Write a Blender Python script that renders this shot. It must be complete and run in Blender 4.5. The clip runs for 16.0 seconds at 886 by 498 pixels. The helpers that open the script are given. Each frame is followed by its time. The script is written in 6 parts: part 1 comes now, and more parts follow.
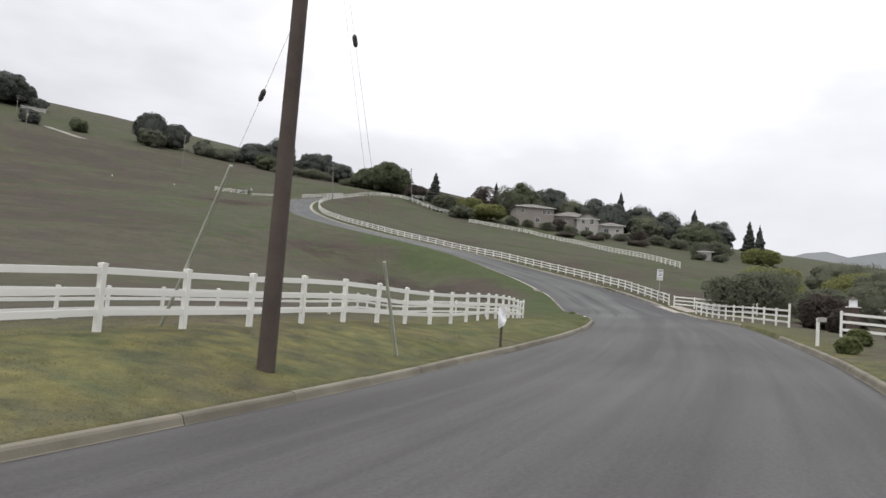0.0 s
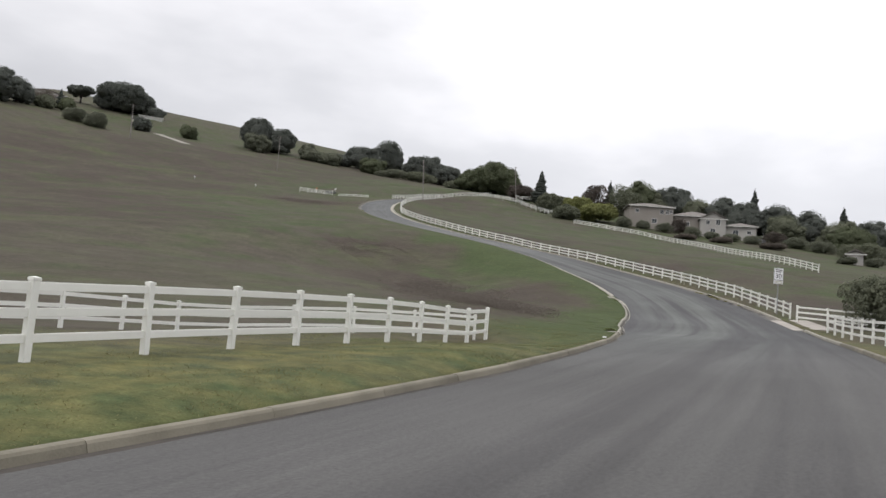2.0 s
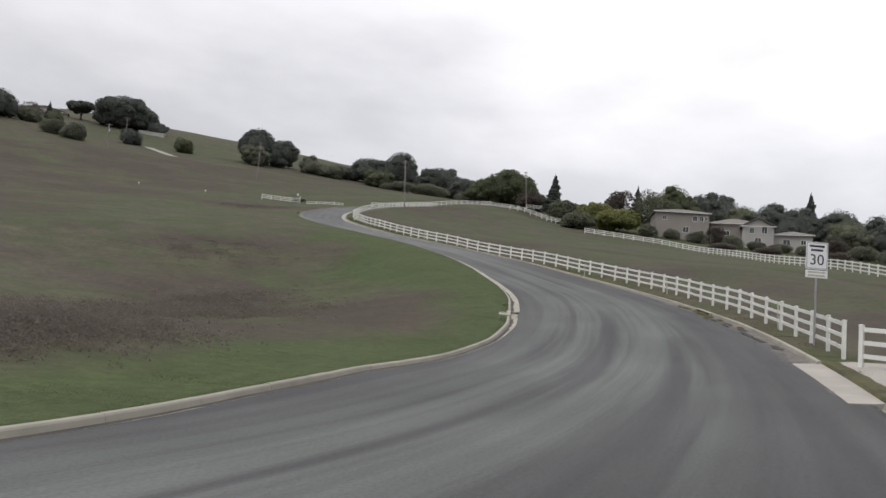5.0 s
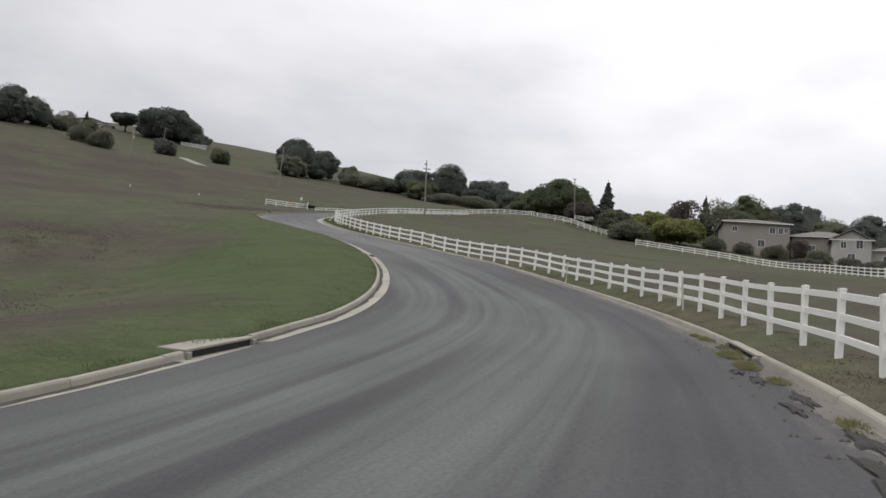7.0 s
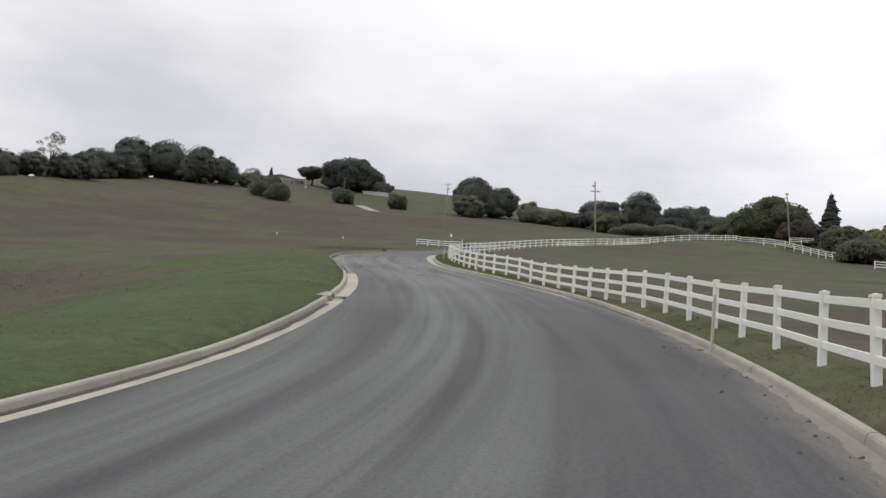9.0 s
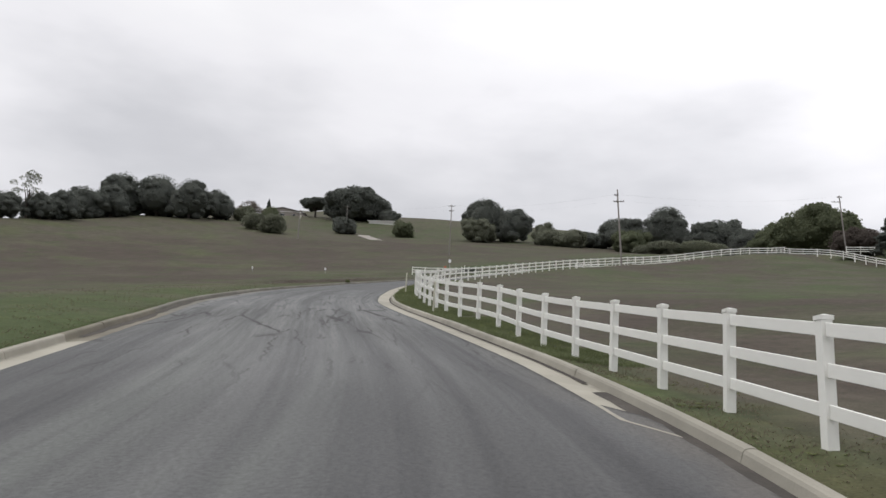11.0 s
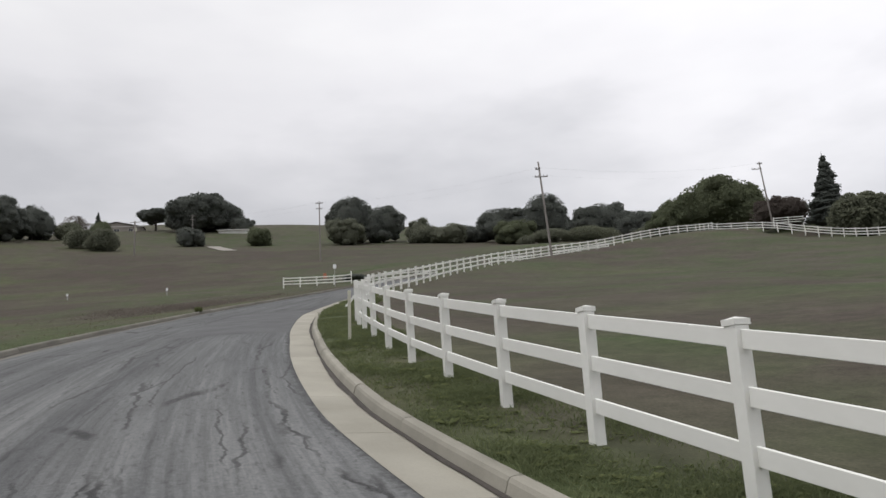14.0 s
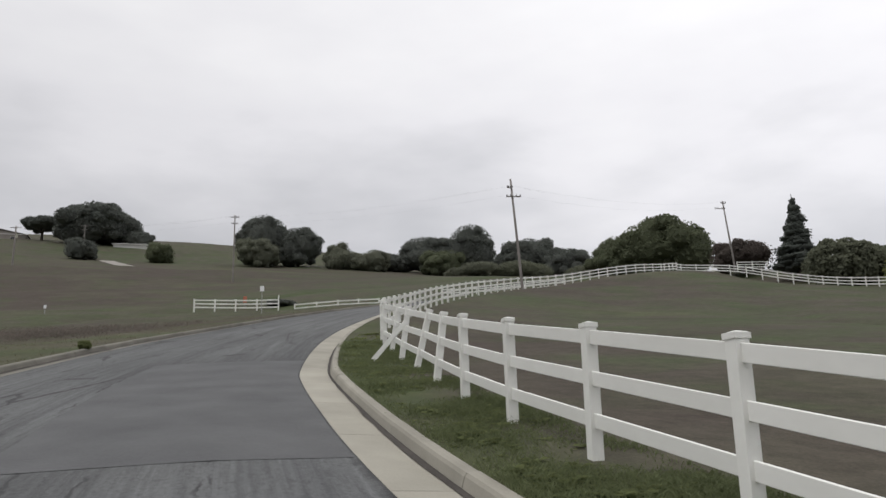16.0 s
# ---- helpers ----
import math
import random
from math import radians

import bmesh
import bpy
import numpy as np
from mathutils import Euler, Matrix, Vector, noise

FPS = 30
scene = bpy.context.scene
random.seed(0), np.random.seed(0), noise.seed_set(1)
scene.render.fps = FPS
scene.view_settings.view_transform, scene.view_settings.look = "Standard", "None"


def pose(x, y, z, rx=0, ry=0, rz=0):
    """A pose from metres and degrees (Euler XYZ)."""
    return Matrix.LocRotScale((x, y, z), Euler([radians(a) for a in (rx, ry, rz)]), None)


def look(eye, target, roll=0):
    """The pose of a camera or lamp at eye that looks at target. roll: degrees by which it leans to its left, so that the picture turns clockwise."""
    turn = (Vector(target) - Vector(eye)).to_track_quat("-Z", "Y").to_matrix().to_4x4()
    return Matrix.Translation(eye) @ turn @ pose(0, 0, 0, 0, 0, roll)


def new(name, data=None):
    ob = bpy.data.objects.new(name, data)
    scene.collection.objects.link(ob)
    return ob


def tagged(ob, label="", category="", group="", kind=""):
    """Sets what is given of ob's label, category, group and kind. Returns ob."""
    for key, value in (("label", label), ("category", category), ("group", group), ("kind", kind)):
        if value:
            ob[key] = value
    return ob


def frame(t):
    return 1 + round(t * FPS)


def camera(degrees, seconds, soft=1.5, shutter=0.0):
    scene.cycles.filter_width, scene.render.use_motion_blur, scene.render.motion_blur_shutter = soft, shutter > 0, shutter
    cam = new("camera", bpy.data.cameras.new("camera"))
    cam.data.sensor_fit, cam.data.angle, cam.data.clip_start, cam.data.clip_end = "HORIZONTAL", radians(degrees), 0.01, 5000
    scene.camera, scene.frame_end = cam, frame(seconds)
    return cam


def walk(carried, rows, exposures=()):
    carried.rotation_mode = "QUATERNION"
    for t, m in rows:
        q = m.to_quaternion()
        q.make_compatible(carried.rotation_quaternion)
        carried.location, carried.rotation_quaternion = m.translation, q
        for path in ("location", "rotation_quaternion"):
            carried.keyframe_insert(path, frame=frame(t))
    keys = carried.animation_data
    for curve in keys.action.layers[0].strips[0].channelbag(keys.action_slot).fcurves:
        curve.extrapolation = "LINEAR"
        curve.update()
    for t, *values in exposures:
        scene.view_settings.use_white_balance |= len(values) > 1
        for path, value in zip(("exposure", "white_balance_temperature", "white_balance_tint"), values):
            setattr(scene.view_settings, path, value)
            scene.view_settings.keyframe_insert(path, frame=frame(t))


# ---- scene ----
cam = camera(57.37, 16.0)
PATH = [
    (0, (0.000, 0.000, 1.500), (0.0001, 1.9922, 1.6764), 3.99),
    (0.5, (2.634, 6.246, 1.743), (2.5975, 8.2365, 1.9343), 3.86),
    (1, (5.129, 12.526, 2.052), (4.9902, 14.5114, 2.2464), 3.71),
    (1.5, (7.520, 18.808, 2.342), (7.2804, 20.7838, 2.5358), 4.68),
    (2, (9.620, 25.414, 2.696), (9.2925, 27.3793, 2.8722), 4.76),
    (2.5, (11.565, 32.081, 3.081), (11.2066, 34.0394, 3.2681), 5.30),
    (3, (13.492, 38.763, 3.419), (13.1279, 40.7206, 3.6036), 4.94),
    (3.5, (15.300, 45.454, 3.792), (14.8777, 47.3987, 3.9857), 5.09),
    (4, (16.898, 52.192, 4.124), (16.4483, 54.1312, 4.3158), 4.81),
    (6.5, (24.077, 91.431, 6.079), (23.5369, 93.3329, 6.3776), 5.70),
    (7, (24.082, 98.471, 6.899), (23.4377, 100.3443, 7.1728), 6.03),
    (7.5, (23.873, 105.330, 7.750), (23.0943, 107.1582, 7.9774), 5.62),
    (8, (23.318, 111.985, 8.629), (22.4242, 113.7576, 8.8702), 5.61),
    (8.5, (22.381, 118.476, 9.582), (21.3671, 120.1770, 9.8627), 4.94),
    (9, (21.135, 124.780, 10.568), (20.0362, 126.4187, 10.8957), 5.29),
    (10.25, (15.620, 138.830, 12.900), (14.4810, 140.4284, 13.2830), 3.70),
    (11.5, (8.052, 149.958, 15.451), (6.9486, 151.5735, 15.8660), 2.06),
    (12, (4.910, 153.618, 16.294), (3.8834, 155.2826, 16.7125), 0.70),
    (12.5, (1.696, 157.268, 17.110), (0.7266, 158.9683, 17.5227), -0.45),
    (13, (-1.543, 160.702, 17.915), (-2.4754, 162.4174, 18.3463), -1.37),
    (13.5, (-4.742, 163.866, 18.689), (-5.6437, 165.6003, 19.1129), -1.87),
    (14, (-7.900, 167.063, 19.449), (-8.7255, 168.8391, 19.8534), -3.16),
    (14.5, (-10.984, 170.201, 20.192), (-11.7624, 171.9874, 20.6406), -2.68),
    (15, (-13.884, 173.299, 20.927), (-14.5807, 175.1153, 21.3899), -2.27),
    (15.5, (-16.635, 176.381, 21.652), (-17.2792, 178.2153, 22.1219), -2.21),
    (16, (-19.266, 179.582, 22.387), (-19.8629, 181.4311, 22.8591), -1.49),
]
EXPOSURES = [(0.0, 0.46), (1.0, 0.46), (2.0, 0.40), (4.0, 0.28), (7.0, 0.20), (9.0, 0.3), (12.0, 0.24), (13.0, 0.2), (14.0, 0.12), (15.0, 0.08), (16.0, 0.02)]
walk(cam, [(t, look(eye, target, roll)) for t, eye, target, roll in PATH], EXPOSURES)

# ---- light ----
world = bpy.data.worlds.new("overcast_sky")
scene.world = world
world.use_nodes = True


def sky_nodes():
    nt = world.node_tree
    nt.nodes.clear()
    N, L = nt.nodes.new, nt.links.new
    out, bg = N("ShaderNodeOutputWorld"), N("ShaderNodeBackground")
    co, sep = N("ShaderNodeTexCoord"), N("ShaderNodeSeparateXYZ")
    L(co.outputs["Generated"], sep.inputs[0])
    # cloud deck: brighter overhead than at the horizon
    ramp = N("ShaderNodeValToRGB")
    ramp.color_ramp.elements[0].position, ramp.color_ramp.elements[0].color = 0.0, (0.50, 0.50, 0.53, 1)
    ramp.color_ramp.elements[1].position, ramp.color_ramp.elements[1].color = 0.62, (1.06, 1.05, 1.06, 1)
    e = ramp.color_ramp.elements.new(0.22)
    e.color = (0.66, 0.66, 0.69, 1)
    e = ramp.color_ramp.elements.new(0.38)
    e.color = (0.90, 0.89, 0.92, 1)
    mp = N("ShaderNodeMapping")
    mp.inputs["Scale"].default_value = (1.0, 1.0, 2.6)
    L(co.outputs["Generated"], mp.inputs[0])
    n1, n2 = N("ShaderNodeTexNoise"), N("ShaderNodeTexNoise")
    n1.inputs["Scale"].default_value, n1.inputs["Detail"].default_value = 2.3, 5
    n2.inputs["Scale"].default_value, n2.inputs["Detail"].default_value = 6.5, 6
    L(mp.outputs[0], n1.inputs["Vector"])
    L(mp.outputs[0], n2.inputs["Vector"])
    a = N("ShaderNodeMath")
    a.operation = "MULTIPLY_ADD"
    a.inputs[1].default_value, a.inputs[2].default_value = 0.55, -0.275
    L(n1.outputs["Fac"], a.inputs[0])
    b = N("ShaderNodeMath")
    b.operation = "MULTIPLY_ADD"
    b.inputs[1].default_value, b.inputs[2].default_value = 0.16, -0.08
    L(n2.outputs["Fac"], b.inputs[0])
    s = N("ShaderNodeMath")
    L(a.outputs[0], s.inputs[0])
    L(b.outputs[0], s.inputs[1])
    t = N("ShaderNodeMath")
    L(s.outputs[0], t.inputs[0])
    L(sep.outputs["Z"], t.inputs[1])
    L(t.outputs[0], ramp.inputs[0])
    sky = N("ShaderNodeTexSky")
    sky.sky_type, sky.sun_disc = "NISHITA", False
    sky.sun_elevation, sky.sun_rotation = radians(65), radians(216)
    mix = N("ShaderNodeMixRGB")
    mix.blend_type = "ADD"
    mix.inputs[0].default_value = 0.006
    L(ramp.outputs[0], mix.inputs[1])
    L(sky.outputs[0], mix.inputs[2])
    # brighter cloud where the sun stands behind it
    dot, lift = N("ShaderNodeVectorMath"), N("ShaderNodeMapRange")
    dot.operation = "DOT_PRODUCT"
    dot.inputs[1].default_value = (0.62, 0.44, 0.65)
    L(co.outputs["Generated"], dot.inputs[0])
    L(dot.outputs["Value"], lift.inputs["Value"])
    lift.inputs["From Min"].default_value, lift.inputs["From Max"].default_value = 0.1, 0.95
    lift.inputs["To Min"].default_value, lift.inputs["To Max"].default_value = 0.84, 1.14
    glow = N("ShaderNodeMixRGB")
    glow.blend_type = "MULTIPLY"
    glow.inputs[0].default_value = 1.0
    L(mix.outputs[0], glow.inputs[1])
    L(lift.outputs["Result"], glow.inputs[2])
    L(glow.outputs[0], bg.inputs[0])
    bg.inputs[1].default_value = 0.93
    L(bg.outputs[0], out.inputs[0])


sky_nodes()
sun = new("sun", bpy.data.lights.new("sun", "SUN"))
sun.data.energy, sun.data.angle, sun.data.color = 1.1, radians(40), (1.0, 0.975, 0.94)
sun.matrix_world = look((0, 0, 60), (16, 22, 0))


# ---- materials ----
def material(name, lo, hi, rough=0.8, scale=3.0, fine=40.0, bump=0.3, dist=0.02, metal=0.0, per_object=0.0, per_island=0.0, spec=0.4, coord="Object"):
    """Two tones mixed by broad and fine noise, with fine relief."""
    m = bpy.data.materials.new(name)
    m.use_nodes = True
    nt = m.node_tree
    N, L = nt.nodes.new, nt.links.new
    p = nt.nodes["Principled BSDF"]
    p.inputs["Roughness"].default_value, p.inputs["Metallic"].default_value = rough, metal
    p.inputs["Specular IOR Level"].default_value = spec
    co = N("ShaderNodeTexCoord")
    n1, n2 = N("ShaderNodeTexNoise"), N("ShaderNodeTexNoise")
    n1.inputs["Scale"].default_value, n1.inputs["Detail"].default_value = scale, 6
    n2.inputs["Scale"].default_value, n2.inputs["Detail"].default_value = fine, 4
    for n in (n1, n2):
        L(co.outputs[coord], n.inputs["Vector"])
    add = N("ShaderNodeMath")
    add.operation = "MULTIPLY_ADD"
    add.inputs[1].default_value = 0.45
    L(n2.outputs["Fac"], add.inputs[0])
    mul = N("ShaderNodeMath")
    mul.operation = "MULTIPLY_ADD"
    mul.inputs[1].default_value, mul.inputs[2].default_value = 1.3, -0.38
    L(n1.outputs["Fac"], mul.inputs[0])
    L(mul.outputs[0], add.inputs[2])
    last = add.outputs[0]
    for amount, node, socket in ((per_object, "ShaderNodeObjectInfo", "Random"), (per_island, "ShaderNodeNewGeometry", "Random Per Island")):
        if amount:
            r, k = N(node), N("ShaderNodeMath")
            k.operation = "MULTIPLY_ADD"
            k.inputs[1].default_value = amount
            L(r.outputs[socket], k.inputs[0])
            sub = N("ShaderNodeMath")
            sub.operation = "SUBTRACT"
            sub.inputs[1].default_value = amount / 2
            L(last, sub.inputs[0])
            L(sub.outputs[0], k.inputs[2])
            last = k.outputs[0]
    mix = N("ShaderNodeMix")
    mix.data_type = "RGBA"
    mix.clamp_factor = True
    L(last, mix.inputs["Factor"])
    mix.inputs["A"].default_value, mix.inputs["B"].default_value = (*lo, 1), (*hi, 1)
    L(mix.outputs["Result"], p.inputs["Base Color"])
    if bump:
        bp = N("ShaderNodeBump")
        bp.inputs["Strength"].default_value, bp.inputs["Distance"].default_value = bump, dist
        L(n2.outputs["Fac"], bp.inputs["Height"])
        L(bp.outputs[0], p.inputs["Normal"])
    return m


M_VINYL = material("white_vinyl", (0.68, 0.68, 0.645), (0.81, 0.81, 0.775), rough=0.45, scale=1.5, fine=14, bump=0.05, per_object=0.35)
M_CONC = material("kerb_concrete", (0.195, 0.185, 0.156), (0.325, 0.308, 0.262), rough=0.9, scale=1.2, fine=45, bump=0.35, dist=0.01, per_object=0.4)
M_PAN = material("gutter_pan_concrete", (0.225, 0.213, 0.178), (0.365, 0.347, 0.295), rough=0.9, scale=0.9, fine=40, bump=0.3, dist=0.01, per_object=0.4)
M_APRON = material("driveway_concrete", (0.25, 0.23, 0.208), (0.385, 0.356, 0.325), rough=0.9, scale=0.8, fine=40, bump=0.3, dist=0.01)
M_DARK = material("drain_slot_shade", (0.008, 0.008, 0.008), (0.02, 0.02, 0.02), rough=0.95)
M_WOODPOLE = material("creosoted_pole_wood", (0.046, 0.035, 0.029), (0.102, 0.080, 0.067), rough=0.85, scale=1.2, fine=18, bump=0.6, dist=0.02)
M_GREYWOOD = material("weathered_pole_wood", (0.14, 0.125, 0.115), (0.27, 0.25, 0.235), rough=0.85, scale=1.0, fine=18, bump=0.4, dist=0.02)
M_METAL = material("galvanised_steel", (0.30, 0.30, 0.31), (0.45, 0.45, 0.46), rough=0.5, metal=0.7, scale=3, fine=30, bump=0.1)
M_WIRE = material("wire", (0.16, 0.16, 0.165), (0.26, 0.26, 0.265), rough=0.6)
M_INSUL = material("insulator_glaze", (0.05, 0.045, 0.045), (0.09, 0.08, 0.08), rough=0.4)
M_GUARD = material("guy_guard_plastic", (0.30, 0.31, 0.26), (0.46, 0.47, 0.40), rough=0.6, scale=2)
M_SIGN = material("sign_white", (0.72, 0.72, 0.74), (0.84, 0.84, 0.86), rough=0.5, bump=0.0)
M_INK = material("sign_black", (0.012, 0.012, 0.012), (0.03, 0.03, 0.03), rough=0.5, bump=0.0)
M_GREYPOST = material("grey_marker_post", (0.36, 0.35, 0.29), (0.54, 0.53, 0.44), rough=0.8, scale=3, fine=25, per_object=0.3)
M_DARKPOST = material("dark_sign_post", (0.05, 0.035, 0.03), (0.11, 0.08, 0.065), rough=0.8)
M_TRUNK = material("bark", (0.035, 0.03, 0.026), (0.095, 0.08, 0.068), rough=0.95, scale=1, fine=8, bump=0.6, dist=0.05)
M_STUCCO = material("stucco", (0.225, 0.205, 0.185), (0.30, 0.275, 0.25), rough=0.9, scale=0.4, fine=8, bump=0.2, per_object=0.3)
M_STUCCO2 = material("pale_stucco", (0.32, 0.305, 0.29), (0.41, 0.395, 0.375), rough=0.9, scale=0.4, fine=8, bump=0.2)
M_ROOF = material("roof_tile", (0.11, 0.10, 0.095), (0.20, 0.18, 0.165), rough=0.85, scale=0.7, fine=9, bump=0.5, dist=0.05)
M_TRIM = material("house_trim", (0.55, 0.54, 0.52), (0.68, 0.67, 0.65), rough=0.6)
M_TAN = material("tan_gravel_drive", (0.21, 0.195, 0.175), (0.31, 0.29, 0.265), rough=0.95, scale=0.3, fine=3)
M_CARPAINT = material("grey_car_paint", (0.20, 0.20, 0.21), (0.26, 0.26, 0.27), rough=0.3, bump=0)
M_RED = material("faded_orange_board", (0.34, 0.10, 0.06), (0.50, 0.18, 0.11), rough=0.7)
M_PATCH = material("newer_asphalt", (0.046, 0.047, 0.050), (0.104, 0.105, 0.108), rough=0.85, scale=0.9, fine=22, bump=0.55, dist=0.012)
M_KERBOLD = material("stained_kerb_concrete", (0.105, 0.096, 0.074), (0.225, 0.206, 0.162), rough=0.92, scale=1.0, fine=35, bump=0.4, dist=0.01, per_object=0.4)
M_KERBMOSS = material("dirt_covered_kerb", (0.100, 0.095, 0.080), (0.210, 0.200, 0.170), rough=0.95, scale=0.9, fine=25, bump=0.5, dist=0.012, per_object=0.5)
M_WET = material("wet_black_silt", (0.010, 0.0095, 0.009), (0.036, 0.033, 0.030), rough=0.8, scale=3.0, fine=30, bump=0.7, dist=0.012)
M_SILT_AND_STRIP = material("dark_silt_and_gutter_strip", (0.026, 0.023, 0.021), (0.080, 0.070, 0.061), rough=0.95, scale=1.6, fine=20, bump=0.6, dist=0.01)
M_DUST = material("pale_grit", (0.125, 0.115, 0.105), (0.215, 0.20, 0.183), rough=0.95, scale=1.3, fine=14, bump=0.6, dist=0.02)
M_DEBRIS = material("broken_asphalt_and_silt", (0.075, 0.066, 0.060), (0.185, 0.166, 0.152), rough=0.95, scale=1.3, fine=14, bump=0.8, dist=0.03)


def glass(name, tint):
    m = bpy.data.materials.new(name)
    m.use_nodes = True
    p = m.node_tree.nodes["Principled BSDF"]
    p.inputs["Base Color"].default_value = (*tint, 1)
    p.inputs["Roughness"].default_value = 0.08
    p.inputs["Specular IOR Level"].default_value = 0.8
    return m


M_PANE = glass("window_glass", (0.04, 0.045, 0.05))


def leaf_material(name, lo, hi, scale=0.35):
    m = material(name, lo, hi, rough=0.75, scale=scale, fine=2.2, bump=0.0, per_island=0.24, spec=0.1)
    nt = m.node_tree
    p, out = nt.nodes["Principled BSDF"], nt.nodes["Material Output"]
    thin, both = nt.nodes.new("ShaderNodeBsdfTranslucent"), nt.nodes.new("ShaderNodeMixShader")
    nt.links.new(p.inputs["Base Color"].links[0].from_socket, thin.inputs["Color"])
    both.inputs[0].default_value = 0.5
    nt.links.new(p.outputs[0], both.inputs[1])
    nt.links.new(thin.outputs[0], both.inputs[2])
    nt.links.new(both.outputs[0], out.inputs["Surface"])
    return m


M_OAK = leaf_material("oak_leaves", (0.121, 0.132, 0.121), (0.162, 0.174, 0.152))
M_OAKLIGHT = leaf_material("olive_leaves", (0.101, 0.115, 0.073), (0.157, 0.175, 0.108))
M_BUSH = leaf_material("grey_green_leaves", (0.137, 0.148, 0.108), (0.202, 0.213, 0.152))
M_SPRING = leaf_material("spring_leaves", (0.150, 0.162, 0.066), (0.290, 0.300, 0.130))
M_CONIFER = leaf_material("conifer_needles", (0.083, 0.094, 0.087), (0.132, 0.143, 0.125))
M_SCRUB = leaf_material("pale_scrub_leaves", (0.145, 0.155, 0.118), (0.205, 0.215, 0.160))
M_PLUM = leaf_material("plum_leaves", (0.074, 0.063, 0.056), (0.146, 0.125, 0.110))
M_BRUSH = leaf_material("bare_brush", (0.125, 0.110, 0.094), (0.195, 0.172, 0.150))
M_WEED = leaf_material("weed_leaves", (0.125, 0.148, 0.066), (0.225, 0.250, 0.118), scale=1.5)
M_ROUGH = leaf_material("rough_grass", (0.120, 0.114, 0.080), (0.190, 0.180, 0.126), scale=0.6)
M_DULL = leaf_material("dull_grass", (0.120, 0.106, 0.080), (0.190, 0.170, 0.126), scale=0.8)
M_STRAW = leaf_material("dry_grass", (0.150, 0.145, 0.072), (0.250, 0.238, 0.126), scale=1.0)
M_GRASS = leaf_material("grass_blades", (0.105, 0.124, 0.062), (0.170, 0.195, 0.100), scale=0.6)


def ground_material():
    """Olive pasture with brown bands, lush strips and bare soil, by the zone colours."""
    m = bpy.data.materials.new("pasture_grass")
    m.use_nodes = True
    nt = m.node_tree
    N, L = nt.nodes.new, nt.links.new
    p = nt.nodes["Principled BSDF"]
    p.inputs["Roughness"].default_value = 0.95
    p.inputs["Specular IOR Level"].default_value = 0.1
    co, at, sep = N("ShaderNodeTexCoord"), N("ShaderNodeAttribute"), N("ShaderNodeSeparateColor")
    at.attribute_name = "zone"
    L(at.outputs["Color"], sep.inputs[0])

    def noise_tex(scale, detail=6, stretch=None):
        n = N("ShaderNodeTexNoise")
        n.inputs["Scale"].default_value, n.inputs["Detail"].default_value = scale, detail
        if stretch:
            mp = N("ShaderNodeMapping")
            mp.inputs["Scale"].default_value = stretch
            mp.inputs["Rotation"].default_value = (0, 0, 0.55)
            L(co.outputs["Object"], mp.inputs[0])
            L(mp.outputs[0], n.inputs["Vector"])
        else:
            L(co.outputs["Object"], n.inputs["Vector"])
        return n.outputs["Fac"]

    def math_node(op, a, b=None, c=None):
        k = N("ShaderNodeMath")
        k.operation = op
        k.use_clamp = op == "MULTIPLY_ADD"
        for i, v in enumerate((a, b, c)):
            if v is None:
                continue
            if isinstance(v, (int, float)):
                k.inputs[i].default_value = v
            else:
                L(v, k.inputs[i])
        return k.outputs[0]

    def mix(fac, a, b):
        k = N("ShaderNodeMix")
        k.data_type = "RGBA"
        L(fac, k.inputs["Factor"])
        for s, v in (("A", a), ("B", b)):
            if isinstance(v, tuple):
                k.inputs[s].default_value = (*v, 1)
            else:
                L(v, k.inputs[s])
        return k.outputs["Result"]

    broad, mid, fine = noise_tex(0.045, 5), noise_tex(0.5, 6), noise_tex(7.0, 5)
    bands = math_node("MULTIPLY_ADD", math_node("ADD", noise_tex(0.055, 2, (0.5, 1.3, 1.0)), noise_tex(0.09, 6)), 0.5, 0.0)
    dull = mix(math_node("MULTIPLY_ADD", mid, 1.6, -0.3), (0.061, 0.057, 0.045), (0.098, 0.091, 0.070))
    olive = mix(math_node("MULTIPLY_ADD", mid, 1.6, -0.3), (0.052, 0.057, 0.033), (0.090, 0.096, 0.054))
    base = mix(math_node("MULTIPLY_ADD", bands, 5.0, -2.4), dull, olive)
    plum = mix(math_node("MULTIPLY_ADD", fine, 1.2, -0.1), (0.045, 0.037, 0.032), (0.079, 0.066, 0.056))
    base = mix(math_node("MULTIPLY", math_node("MULTIPLY_ADD", bands, -3.2, 2.0), sep.outputs[1]), base, plum)
    lush = mix(math_node("MULTIPLY_ADD", fine, 1.3, -0.15), (0.036, 0.050, 0.022), (0.072, 0.094, 0.044))
    base = mix(math_node("MULTIPLY_ADD", math_node("ADD", sep.outputs[0], math_node("ADD", math_node("MULTIPLY_ADD", mid, 1.5, -0.75), math_node("MULTIPLY", math_node("SUBTRACT", noise_tex(0.16, 5), 0.5), 2.4))), 1.3, -0.15), base, lush)
    straw = mix(fine, (0.112, 0.104, 0.040), (0.190, 0.172, 0.076))
    base = mix(math_node("MULTIPLY", math_node("MULTIPLY_ADD", noise_tex(1.3), 2.4, -0.75), sep.outputs[2]), base, straw)
    grain = mix(math_node("MULTIPLY_ADD", noise_tex(26, 4), 1.8, -0.4), (0.72, 0.72, 0.72), (1.25, 1.25, 1.25))
